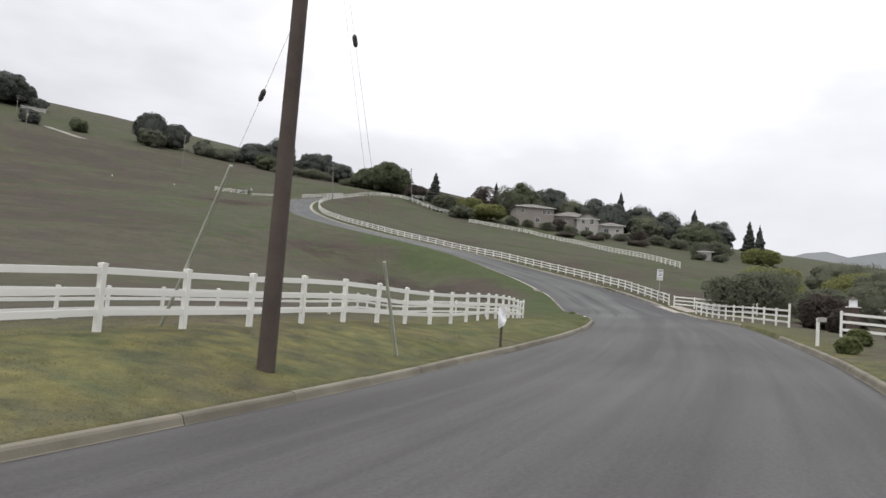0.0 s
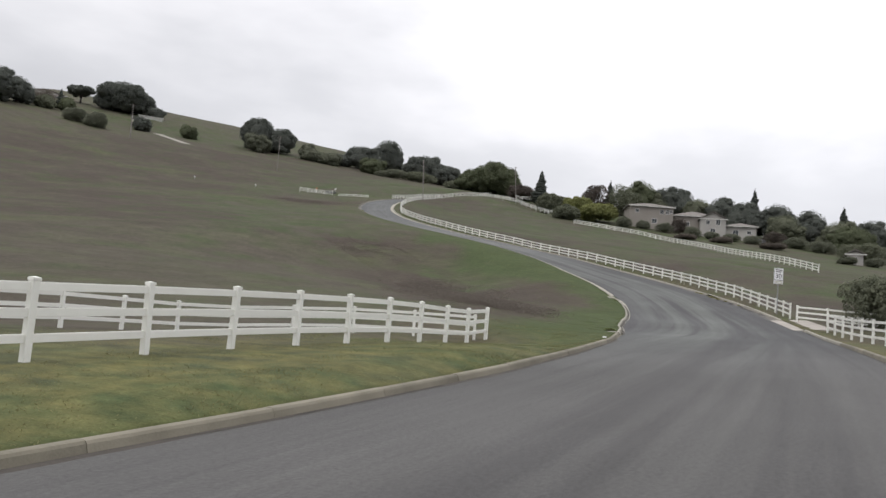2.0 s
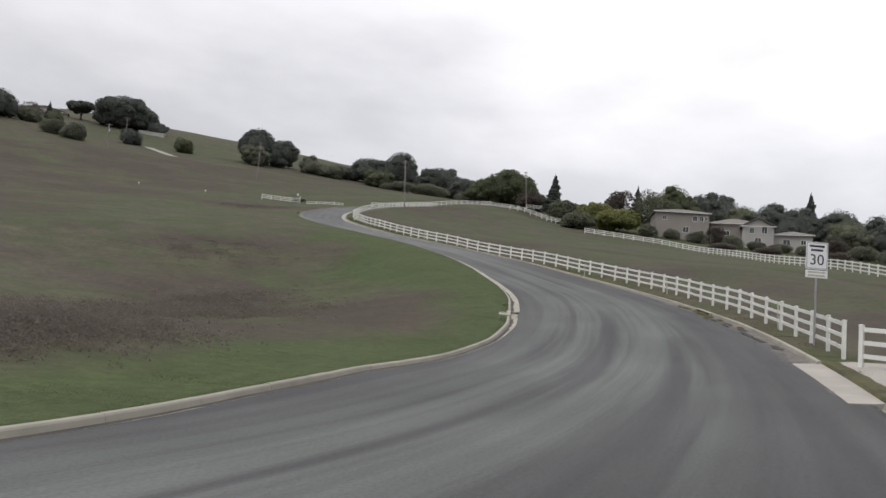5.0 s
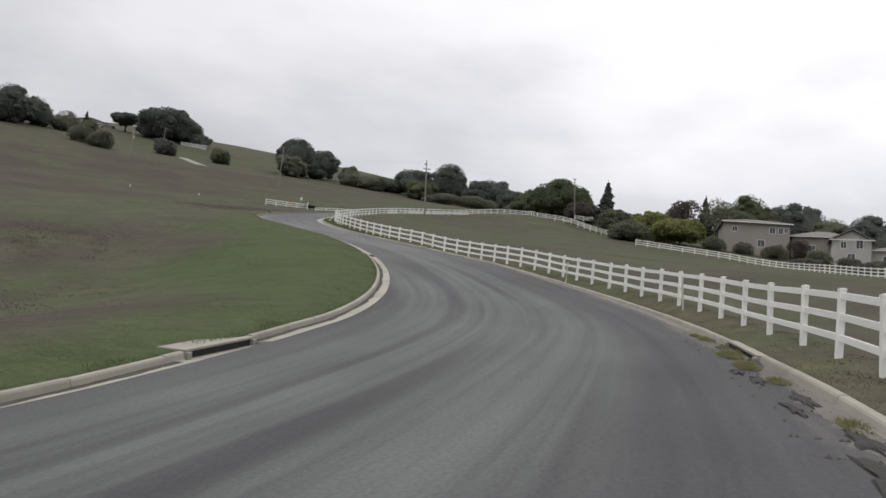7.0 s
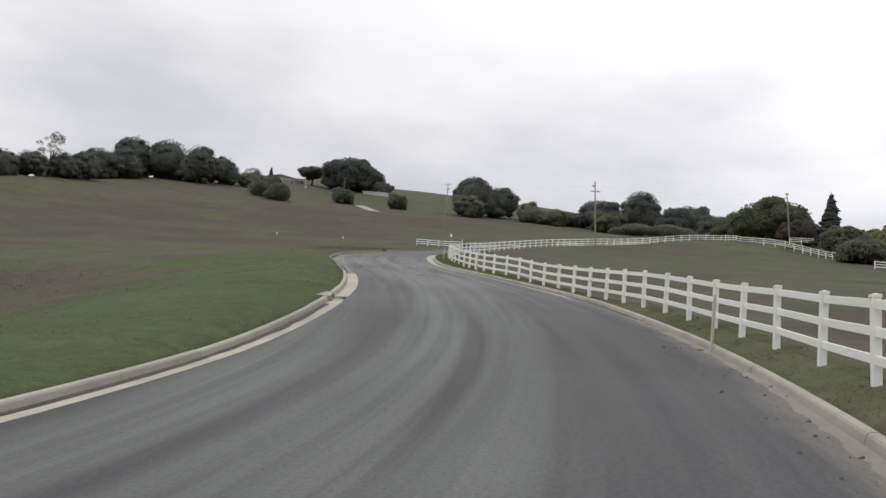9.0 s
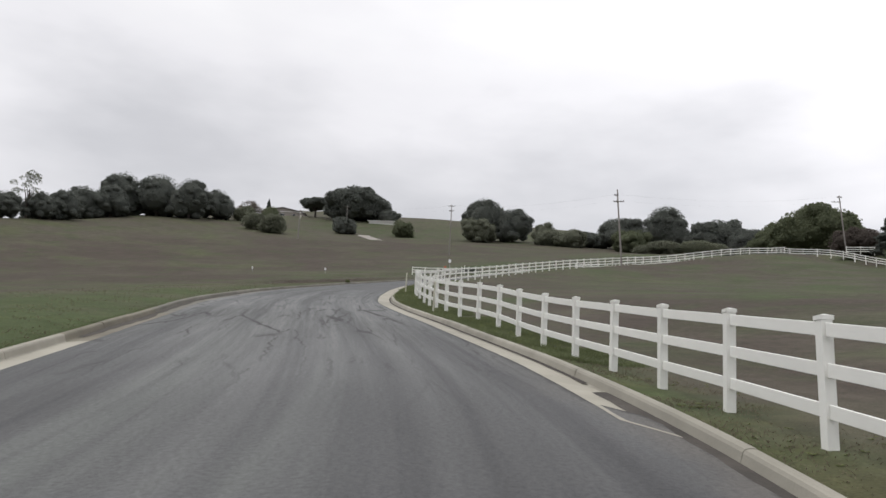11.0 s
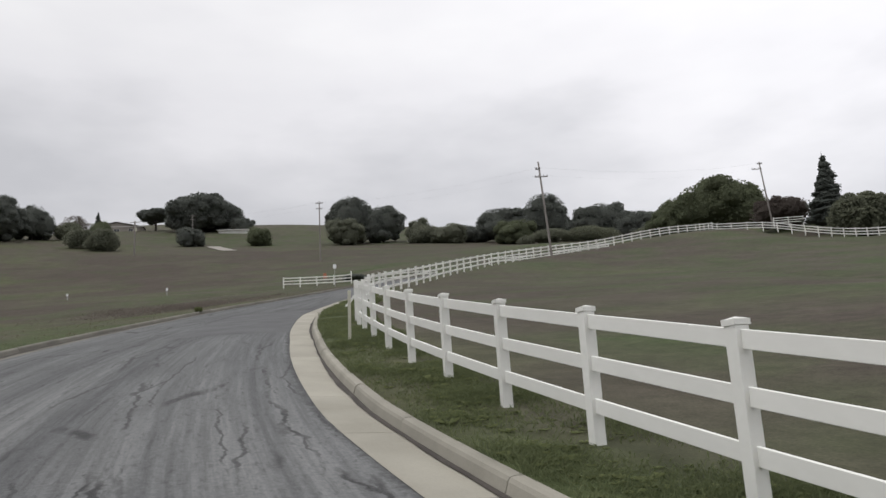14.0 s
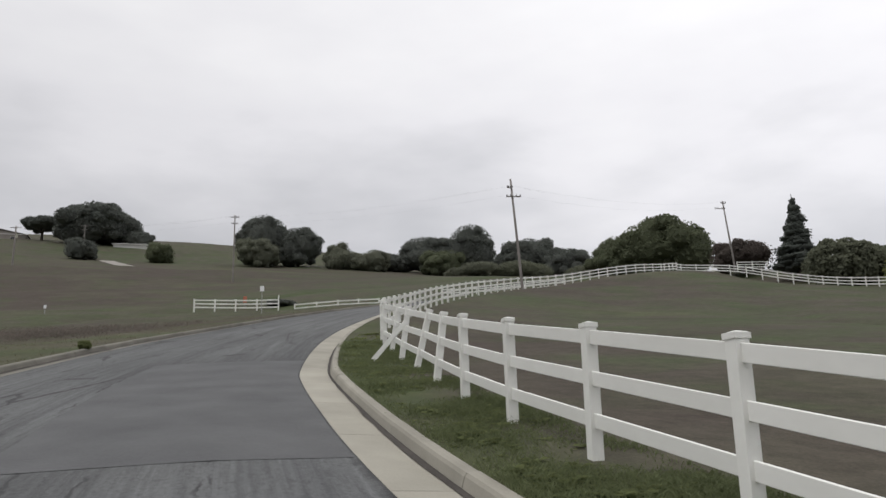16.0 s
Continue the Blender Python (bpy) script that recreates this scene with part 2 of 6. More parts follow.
    tuft = mix(math_node("MULTIPLY_ADD", noise_tex(0.30, 11), 3.0, -1.0), (0.90, 0.89, 0.88), (1.08, 1.08, 1.07))
    clod = mix(math_node("MULTIPLY_ADD", noise_tex(2.2, 9), 3.0, -1.0), (0.84, 0.83, 0.82), (1.13, 1.13, 1.12))
    k1 = N("ShaderNodeMix")
    k1.data_type, k1.blend_type = "RGBA", "MULTIPLY"
    k1.inputs["Factor"].default_value = 1.0
    L(base, k1.inputs["A"])
    L(clod, k1.inputs["B"])
    base = k1.outputs["Result"]
    k0 = N("ShaderNodeMix")
    k0.data_type, k0.blend_type = "RGBA", "MULTIPLY"
    k0.inputs["Factor"].default_value = 1.0
    L(base, k0.inputs["A"])
    L(tuft, k0.inputs["B"])
    base = k0.outputs["Result"]
    k = N("ShaderNodeMix")
    k.data_type, k.blend_type = "RGBA", "MULTIPLY"
    k.inputs["Factor"].default_value = 1.0
    L(base, k.inputs["A"])
    L(grain, k.inputs["B"])
    L(k.outputs["Result"], p.inputs["Base Color"])
    bp = N("ShaderNodeBump")
    bp.inputs["Strength"].default_value, bp.inputs["Distance"].default_value = 0.40, 0.02
    L(math_node("ADD", fine, noise_tex(30, 3)), bp.inputs["Height"])
    L(bp.outputs[0], p.inputs["Normal"])
    return m


def asphalt_material():
    """Weathered asphalt: tyre-polished streaks along the lane, patches, fine aggregate, sealed cracks. UV: metres along and across."""
    m = bpy.data.materials.new("weathered_asphalt")
    m.use_nodes = True
    nt = m.node_tree
    N, L = nt.nodes.new, nt.links.new
    p = nt.nodes["Principled BSDF"]
    p.inputs["Roughness"].default_value = 0.82
    p.inputs["Specular IOR Level"].default_value = 0.25
    uv = N("ShaderNodeUVMap")
    uv.uv_map = "along"

    def noise_tex(scale, detail, stretch, rough=0.55, distort=0.0):
        mp, n = N("ShaderNodeMapping"), N("ShaderNodeTexNoise")
        mp.inputs["Scale"].default_value = (*stretch, 1)
        L(uv.outputs[0], mp.inputs[0])
        n.inputs["Scale"].default_value, n.inputs["Detail"].default_value = scale, detail
        n.inputs["Roughness"].default_value, n.inputs["Distortion"].default_value = rough, distort
        L(mp.outputs[0], n.inputs["Vector"])
        return n.outputs["Fac"]

    def sheared(scale, detail, stretch, angle, rough=0.55, distort=0.0):
        turn, mp, n = N("ShaderNodeMapping"), N("ShaderNodeMapping"), N("ShaderNodeTexNoise")
        turn.inputs["Rotation"].default_value = (0, 0, angle)
        mp.inputs["Scale"].default_value = (*stretch, 1)
        L(uv.outputs[0], turn.inputs[0])
        L(turn.outputs[0], mp.inputs[0])
        n.inputs["Scale"].default_value, n.inputs["Detail"].default_value = scale, detail
        n.inputs["Roughness"].default_value, n.inputs["Distortion"].default_value = rough, distort
        L(mp.outputs[0], n.inputs["Vector"])
        return n.outputs["Fac"]

    def ramp(fac, stops):
        r = N("ShaderNodeValToRGB")
        els = r.color_ramp.elements
        els[0].position, els[0].color = stops[0][0], (*[stops[0][1]] * 3, 1)
        els[1].position, els[1].color = stops[-1][0], (*[stops[-1][1]] * 3, 1)
        for pos, v in stops[1:-1]:
            els.new(pos).color = (v, v, v, 1)
        L(fac, r.inputs[0])
        return r.outputs[0]

    def blend(kind, a, b, fac=1.0):
        k = N("ShaderNodeMix")
        k.data_type, k.blend_type = "RGBA", kind
        if isinstance(fac, float):
            k.inputs["Factor"].default_value = fac
        else:
            L(fac, k.inputs["Factor"])
        for s, v in (("A", a), ("B", b)):
            if isinstance(v, tuple):
                k.inputs[s].default_value = (*v, 1)
            else:
                L(v, k.inputs[s])
        return k.outputs["Result"]

    streak = noise_tex(1.0, 6, (0.03, 1.2), 0.6, 0.3)
    broad = noise_tex(1.0, 5, (0.09, 0.16))
    grain = noise_tex(15.0, 6, (1, 1), 0.8)
    sepuv, old = N("ShaderNodeSeparateXYZ"), N("ShaderNodeMapRange")
    L(uv.outputs[0], sepuv.inputs[0])
    L(sepuv.outputs[0], old.inputs["Value"])
    old.inputs["From Min"].default_value, old.inputs["From Max"].default_value = 192.0, 226.0
    age = old.outputs["Result"]
    # the uppermost stretch is dark again
    late = N("ShaderNodeMapRange")
    L(sepuv.outputs[0], late.inputs["Value"])
    late.inputs["From Min"].default_value, late.inputs["From Max"].default_value = 214.0, 240.0
    # swept arcs left by turning tyres in the bends
    bend = N("ShaderNodeMapRange")
    L(sepuv.outputs[0], bend.inputs["Value"])
    bend.inputs["From Min"].default_value, bend.inputs["From Max"].default_value = 84.0, 112.0
    inner, outer = N("ShaderNodeMapRange"), N("ShaderNodeMapRange")
    for node, lo, hi in ((inner, 0.2, 1.3), (outer, 9.4, 6.2)):
        wander = N("ShaderNodeMath")
        wander.operation = "MULTIPLY_ADD"
        wander.inputs[1].default_value = 2.4
        L(noise_tex(1.0, 2, (0.035, 0.0)), wander.inputs[0])
        shift = N("ShaderNodeMath")
        shift.inputs[1].default_value = -1.2
        L(sepuv.outputs[1], shift.inputs[0])
        L(shift.outputs[0], wander.inputs[2])
        L(wander.outputs[0], node.inputs["Value"])
        node.inputs["From Min"].default_value, node.inputs["From Max"].default_value = lo, hi
    arcs = sheared(1.0, 3, (0.022, 0.62), 0.03, 0.5, 0.25)
    thin = sheared(1.0, 4, (0.03, 2.2), 0.03, 0.6, 0.3)
    fresh = blend("MIX", (0.062, 0.060, 0.061), (0.090, 0.088, 0.087), ramp(streak, [(0.36, 0.0), (0.64, 1.0)]))
    worn = blend("MIX", (0.085, 0.087, 0.090), (0.185, 0.187, 0.186), ramp(streak, [(0.30, 0.0), (0.70, 1.0)]))
    swept = blend("MULTIPLY", ramp(arcs, [(0.40, 0.06), (0.50, 0.85), (0.62, 1.0)]), ramp(thin, [(0.36, 0.45), (0.58, 1.0)]))
    swept = blend("MULTIPLY", swept, blend("MULTIPLY", inner.outputs["Result"], outer.outputs["Result"]))
    swept = blend("MULTIPLY", swept, bend.outputs["Result"])
    fresh = blend("MULTIPLY", fresh, blend("MIX", (1.0, 1.0, 1.0), (0.76, 0.78, 0.82), bend.outputs["Result"]))
    fresh = blend("MIX", fresh, (0.108, 0.113, 0.109), swept)
    col = blend("MIX", fresh, worn, age)
    col = blend("MIX", col, blend("MIX", (0.074, 0.076, 0.079), (0.142, 0.146, 0.147), ramp(streak, [(0.30, 0.0), (0.70, 1.0)])), late.outputs["Result"])
    crest = N("ShaderNodeMapRange")
    L(sepuv.outputs[0], crest.inputs["Value"])
    crest.inputs["From Min"].default_value, crest.inputs["From Max"].default_value = 244.0, 258.0
    crest.inputs["To Min"].default_value, crest.inputs["To Max"].default_value = 1.0, 0.80
    col = blend("MULTIPLY", col, crest.outputs["Result"])
    col = blend("MULTIPLY", col, ramp(broad, [(0.3, 0.78), (0.7, 1.2)]))
    col = blend("MULTIPLY", col, ramp(grain, [(0.25, 0.6), (0.75, 1.4)]))
    # fine tyre combing on the old stretch
    comb = noise_tex(1.0, 6, (0.22, 8.0), 0.68, 0.15)
    col = blend("MIX", col, blend("MULTIPLY", col, ramp(comb, [(0.34, 0.72), (0.62, 1.22)])), ramp(age, [(0.2, 0.0), (0.8, 0.9)]))
    # wandering tar-dark cracks, mostly lengthwise
    def crack_net(stretch, shake, width, seed):
        warp, mid, mp, v = N("ShaderNodeTexNoise"), N("ShaderNodeVectorMath"), N("ShaderNodeMapping"), N("ShaderNodeTexVoronoi")
        warp.inputs["Scale"].default_value, warp.inputs["Detail"].default_value = 1.7, 6
        warp.inputs["Roughness"].default_value = 0.62
        L(uv.outputs[0], warp.inputs["Vector"])
        mid.operation = "MULTIPLY_ADD"
        mid.inputs[1].default_value = (shake, shake, 0)
        L(warp.outputs["Color"], mid.inputs[0])
        L(uv.outputs[0], mid.inputs[2])
        mp.inputs["Scale"].default_value = (*stretch, 1)
        mp.inputs["Location"].default_value = (seed, seed * 0.7, 0)
        L(mid.outputs[0], mp.inputs[0])
        v.feature = "DISTANCE_TO_EDGE"
        v.inputs["Scale"].default_value = 1.0
        L(mp.outputs[0], v.inputs["Vector"])
        return ramp(v.outputs["Distance"], [(0.0, 1.0), (width * 0.5, 0.9), (width, 0.0)])

    gate = ramp(noise_tex(1.0, 5, (0.14, 0.6), 0.6), [(0.50, 0.0), (0.56, 1.0)])
    gate2 = ramp(noise_tex(1.3, 5, (0.2, 0.8), 0.6), [(0.50, 0.0), (0.56, 0.8)])
    crack = blend("LIGHTEN", blend("MULTIPLY", crack_net((0.085, 0.75), 0.5, 0.022, 3.0), gate), blend("MULTIPLY", crack_net((0.12, 1.5), 0.36, 0.030, 11.0), gate2))
    # soft dark halo round the cracks
    halo = blend("MULTIPLY", blend("MULTIPLY", crack_net((0.085, 0.75), 0.5, 0.07, 3.0), gate), ramp(age, [(0.25, 0.0), (0.6, 0.05)]))
    col = blend("MIX", col, (0.045, 0.045, 0.047), halo)
    crack = blend("MULTIPLY", crack, ramp(age, [(0.25, 0.0), (0.6, 1.0)]))
    col = blend("MIX", col, (0.036, 0.036, 0.037), crack)
    # coarse stones and ravelled pits on the old stretch
    ravel = blend("LIGHTEN", ramp(noise_tex(3.4, 9, (0.9, 1.3), 0.78, 0.0), [(0.57, 0.0), (0.70, 0.6)]), ramp(noise_tex(7.0, 6, (0.45, 1.4), 0.7, 0.1), [(0.56, 0.0), (0.66, 0.7)]))
    ravel = blend("MULTIPLY", ravel, ramp(age, [(0.35, 0.0), (0.8, 0.7)]))
    col = blend("MIX", col, (0.040, 0.040, 0.042), ravel)
    # brown silt washed to the right edge below the bend
    rim, seprim = N("ShaderNodeUVMap"), N("ShaderNodeSeparateXYZ")
    rim.uv_map = "rim"
    L(rim.outputs[0], seprim.inputs[0])
    spread = N("ShaderNodeMath")
    spread.operation = "MULTIPLY_ADD"
    spread.inputs[1].default_value = 2.6
    L(noise_tex(1.0, 9, (0.28, 0.8), 0.68), spread.inputs[0])
    L(seprim.outputs[1], spread.inputs[2])
    wash = N("ShaderNodeMapRange")
    L(sepuv.outputs[0], wash.inputs["Value"])
    wash.inputs["From Min"].default_value, wash.inputs["From Max"].default_value = 128.0, 142.0
    dry = N("ShaderNodeMapRange")
    L(sepuv.outputs[0], dry.inputs["Value"])
    dry.inputs["From Min"].default_value, dry.inputs["From Max"].default_value = 212.0, 192.0
    halve = N("ShaderNodeMath")
    halve.operation = "MULTIPLY"
    halve.inputs[1].default_value = 0.42
    L(spread.outputs[0], halve.inputs[0])
    silt = blend("MULTIPLY", ramp(halve.outputs[0], [(0.55, 0.85), (0.86, 0.0)]), blend("MULTIPLY", wash.outputs["Result"], dry.outputs["Result"]))
    col = blend("MIX", col, blend("MULTIPLY", (0.150, 0.137, 0.124), ramp(grain, [(0.25, 0.5), (0.75, 1.35)])), silt)
    # crumbled dark rim along the concrete pans
    fray = N("ShaderNodeMath")
    fray.operation = "MULTIPLY_ADD"
    fray.inputs[1].default_value = 0.5
    L(noise_tex(1.0, 8, (2.2, 2.2), 0.7), fray.inputs[0])
    L(seprim.outputs[0], fray.inputs[2])
    col = blend("MIX", col, (0.030, 0.030, 0.031), ramp(fray.outputs[0], [(0.25, 0.85), (0.40, 0.0)]))
    L(col, p.inputs["Base Color"])
    bp = N("ShaderNodeBump")
    bp.inputs["Strength"].default_value, bp.inputs["Distance"].default_value = 0.55, 0.02
    L(blend("SUBTRACT", grain, ravel), bp.inputs["Height"])
    L(bp.outputs[0], p.inputs["Normal"])
    return m


M_GROUND = ground_material()
M_ASPHALT = asphalt_material()


# ---- land ----
# the lane that climbs the hill: points on its surface
LANE = [(-15.6, -36.8, -1.61), (-9.6, -22.6, -1.07), (-3.5, -8.3, -0.53), (2.5, 5.9, 0.01), (8.0, 20.4, 0.70), (12.5, 35.2, 1.52),
        (16.4, 50.1, 2.30), (19.9, 65.2, 2.90), (22.9, 80.4, 3.52), (24.1, 95.8, 4.86), (23.4, 111.3, 6.81), (20.7, 126.5, 8.93),
        (14.5, 140.6, 11.44), (5.4, 153.1, 14.37), (-5.2, 164.3, 17.08), (-15.9, 175.5, 19.73), (-25.0, 188.0, 22.52), (-31.9, 201.8, 25.44),
        (-37.1, 216.4, 28.5), (-40.4, 231.5, 31.75), (-41.9, 246.9, 35.0), (-41.5, 262.4, 38.1), (-38.6, 277.7, 41.05), (-33.0, 292.0, 44.35),
        (-25.0, 305.0, 46.9)]


def spline(points, step):
    """A smooth line through the points, in even steps."""
    p = np.array(points, float)
    p = np.vstack([2 * p[0] - p[1], p, 2 * p[-1] - p[-2]])
    fine = []
    for i in range(1, len(p) - 2):
        for u in np.linspace(0, 1, 24, endpoint=False):
            a, b, c, d = p[i - 1 : i + 3]
            fine.append(0.5 * (2 * b + (c - a) * u + (2 * a - 5 * b + 4 * c - d) * u * u + (3 * b - a - 3 * c + d) * u**3))
    fine = np.array(fine + [p[-2]])
    run = np.r_[0, np.cumsum(np.hypot(*np.diff(fine[:, :2], axis=0).T))]
    at = np.arange(0, run[-1], step)
    return np.stack([np.interp(at, run, fine[:, k]) for k in range(fine.shape[1])], 1)


STEP = 1.0
REF = spline(LANE, STEP)
TAN = np.gradient(REF[:, :2], axis=0)
TAN /= np.hypot(*TAN.T)[:, None]
NOR = np.stack([-TAN[:, 1], TAN[:, 0]], 1)  # to the left
LEFT = np.interp(REF[:, 1], [11, 21, 26, 34, 43, 50, 55, 60, 68, 74, 82, 90, 98, 104, 110, 116, 121, 126, 131, 136, 140, 145, 149, 153, 160, 170, 180, 200, 208], [7.75, 7.8, 7.4, 6.95, 6.7, 6.9, 7.25, 7.7, 8.75, 9.6, 10.5, 10.55, 10.0, 9.6, 9.35, 9.5, 9.45, 9.2, 8.9, 8.5, 8.1, 7.5, 7.0, 6.65, 6.3, 6.25, 6.2, 6.4, 6.7])
RIGHT = -np.interp(REF[:, 1], [10, 25, 45, 70, 85, 95, 100, 106, 112, 119, 126, 132, 138, 145, 152, 158, 161, 167, 174.7, 184, 190, 194.6, 202, 320], [2.55, 2.7, 2.6, 2.3, 2.4, 2.55, 2.6, 2.6, 2.6, 2.42, 2.45, 2.65, 2.95, 3.4, 3.65, 3.66, 3.52, 3.1, 2.68, 2.64, 2.34, 2.0, 2.0, 2.3])
BANK = np.interp(REF[:, 1], [0, 40, 72, 88, 96, 104, 110, 120, 140, 160, 200], [0.042, 0.042, 0.030, 0.036, 0.070, 0.090, 0.085, 0.070, 0.080, 0.065, 0.030])
RBANK = np.interp(REF[:, 1], [135, 155], [0.02, -0.005])
VERGE = [(-63.6, 259.0, -0.30, 4.0), (-2.0, 18.5, -0.27, 3.6), (6.5, 158.0, -0.08, 4.0), (18.8, 141.5, -0.15, 4.5), (14.0, 148.8, -0.16, 4.0), (22.6, 129.0, 0.07, 4.0), (26.6, 115.5, 0.10, 4.0), (6.0, 58.0, -0.42, 4.0), (2.6, 43.0, 0.30, 7.0), (-6.0, 16.0, 0.36, 5.0), (-3.0, 24.0, 0.22, 4.0), (-5.5, 54.3, -0.55, 5.0), (2.0, 164.0, -0.24, 4.5), (8.0, 156.5, -0.22, 5.0), (-5.5, 171.0, -0.07, 3.5), (-11.0, 176.0, -0.01, 4.0), (-18.5, 184.5, 0.11, 4.5), (-7.0, 301.0, -1.2, 8.0), (0.0, 293.0, -1.5, 9.0), (-70.0, 259.0, -0.6, 8.0), (46.5, 158.0, 1.5, 22.0)]
SLOPE = np.gradient(REF[:, 2]) / STEP
HILL = [26.64, 30.42, 4.71, -2.01, -10.43, -5.68, 0.07, 4.19, -2.76, -1.14]
KNOLLS = [(-8, 122, -3.6, 20), (-110, 262, -1.6, 40), (27, 252, -1.5, 25), (-255, 335, 2.8, 35), (-5, 308, 1.9, 22), (-240, 500, 3.1, 60), (-150, 460, -1.8, 55), (0, 20, 1.2, 22), (-22, 45, -0.4, 22),
          (60, 120, -0.8, 45), (-30, 165, 1.0, 28), (70, 250, -0.1, 40), (-190, 380, -2.1, 40), (-60, 420, -4.3, 50), (-120, 190, -1.1, 60), (90, 50, -1.5, 50), (-300, 420, -1.4, 50), (-248, 250, 4.2, 26)]


def hill(x, y):
    """The natural hillside: a broad cubic slope, knolls and hollows, a ridge that falls away behind, and the valley far out."""
    x, y = np.asarray(x, float), np.asarray(y, float)
    cx, cy = np.clip(x, -420, 130), np.clip(y, -60, 620)
    u, v = (cx + 60) / 150, (cy - 200) / 150
    z, k = 0.0, 0
    for i in range(4):
        for j in range(4 - i):
            z = z + HILL[k] * u**i * v**j
            k += 1
    for a, b, h, s in KNOLLS:
        z = z + h * np.exp(-((x - a) ** 2 + (y - b) ** 2) / (2 * s * s))
    back = np.maximum(0, ((x + 264) * -120 + (y - 334) * -50) / 130)
    z = z - 0.75 * back * back / (back + 35)
    out = np.hypot(x - cx, y - cy)
    far = np.clip(out / 500, 0, 1)
    far = far * far * (3 - 2 * far)
    east = np.clip((x - 500) / 2200, 0, 1)
    valley = -25 + 330 * east * east * (0.75 + 0.25 * np.sin(y / 420.0) + 0.12 * np.sin(y / 150.0 + x / 300.0))
    z = z * (1 - far) + valley * far
    return z + 0.2 * np.sin(x / 7.3 + 1.0) * np.sin(y / 9.1) + 0.3 * np.sin(x / 23.0) * np.sin(y / 31.0 + 0.5)


def lane_place(x, y):
    """The nearest station of the lane and the distance to its left."""
    x, y = np.atleast_1d(np.asarray(x, float)), np.atleast_1d(np.asarray(y, float))
    k = np.empty(len(x), int)
    for i in range(0, len(x), 20000):
        d = (x[i : i + 20000, None] - REF[None, :, 0]) ** 2 + (y[i : i + 20000, None] - REF[None, :, 1]) ** 2
        k[i : i + 20000] = d.argmin(1)
    ox, oy = x - REF[k, 0], y - REF[k, 1]
    along = ox * TAN[k, 0] + oy * TAN[k, 1]
    return k, along, ox * NOR[k, 0] + oy * NOR[k, 1]


def lane_z(k, along, d):
    return REF[k, 2] + along * SLOPE[k] - np.where(d > 0, BANK[k], RBANK[k]) * d


def ground_z(x, y):
    """Height of the turf (and of the kerb's top where the lane runs)."""
    x, y = np.atleast_1d(np.asarray(x, float)), np.atleast_1d(np.asarray(y, float))
    k, along, d = lane_place(x, y)
    edge = np.where(d > 0, LEFT[k], RIGHT[k])
    off = np.maximum(np.abs(d) - np.abs(edge), 0)
    off = np.where((np.abs(along) > 2.0), np.hypot(off, along), off)
    reach = np.where(d > 0, np.interp(REF[k, 1], [40, 60, 90], [5.0, 9.0, 16.0]), 14.0)
    w = np.clip(off / reach, 0, 1)
    w = w * w * (3 - 2 * w)
    at_edge = lane_z(k, np.clip(along, -2, 2), np.where(np.abs(d) < np.abs(edge), d, edge)) + 0.14
    z = at_edge * (1 - w) + hill(x, y) * w
    local = sum(h * np.exp(-((x - a) ** 2 + (y - b) ** 2) / (2 * s * s)) for a, b, h, s in VERGE)
    return z + local * np.clip(off / 1.0, 0, 1)


def gz(x, y):
    return float(ground_z(x, y)[0])


def mesh_object(name, verts, faces, mats, parent=None, smooth=False):
    me = bpy.data.meshes.new(name)
    me.from_pydata([tuple(map(float, v)) for v in verts], [], faces)
    for m in mats if isinstance(mats, (list, tuple)) else [mats]:
        me.materials.append(m)
    if smooth:
        me.shade_smooth()
    ob = new(name, me)
    ob.parent = parent
    return ob


def grid_faces(rows, cols, base=0):
    i, j = np.meshgrid(np.arange(rows - 1), np.arange(cols - 1), indexing="ij")
    a = (base + i * cols + j).ravel()
    return np.stack([a, a + 1, a + cols + 1, a + cols], 1)


from mathutils.bvhtree import BVHTree

TURF = []


def turf_z(xy):
    """Height of the uneven turf itself, for what grows on it."""
    z = ground_z(xy[:, 0], xy[:, 1])
    for i, (x, y) in enumerate(xy):
        p = TURF[0].ray_cast((x, y, z[i] + 1.0), (0, 0, -1.0), 3.0)[0]
        if p is not None:
            z[i] = p.z
    return z


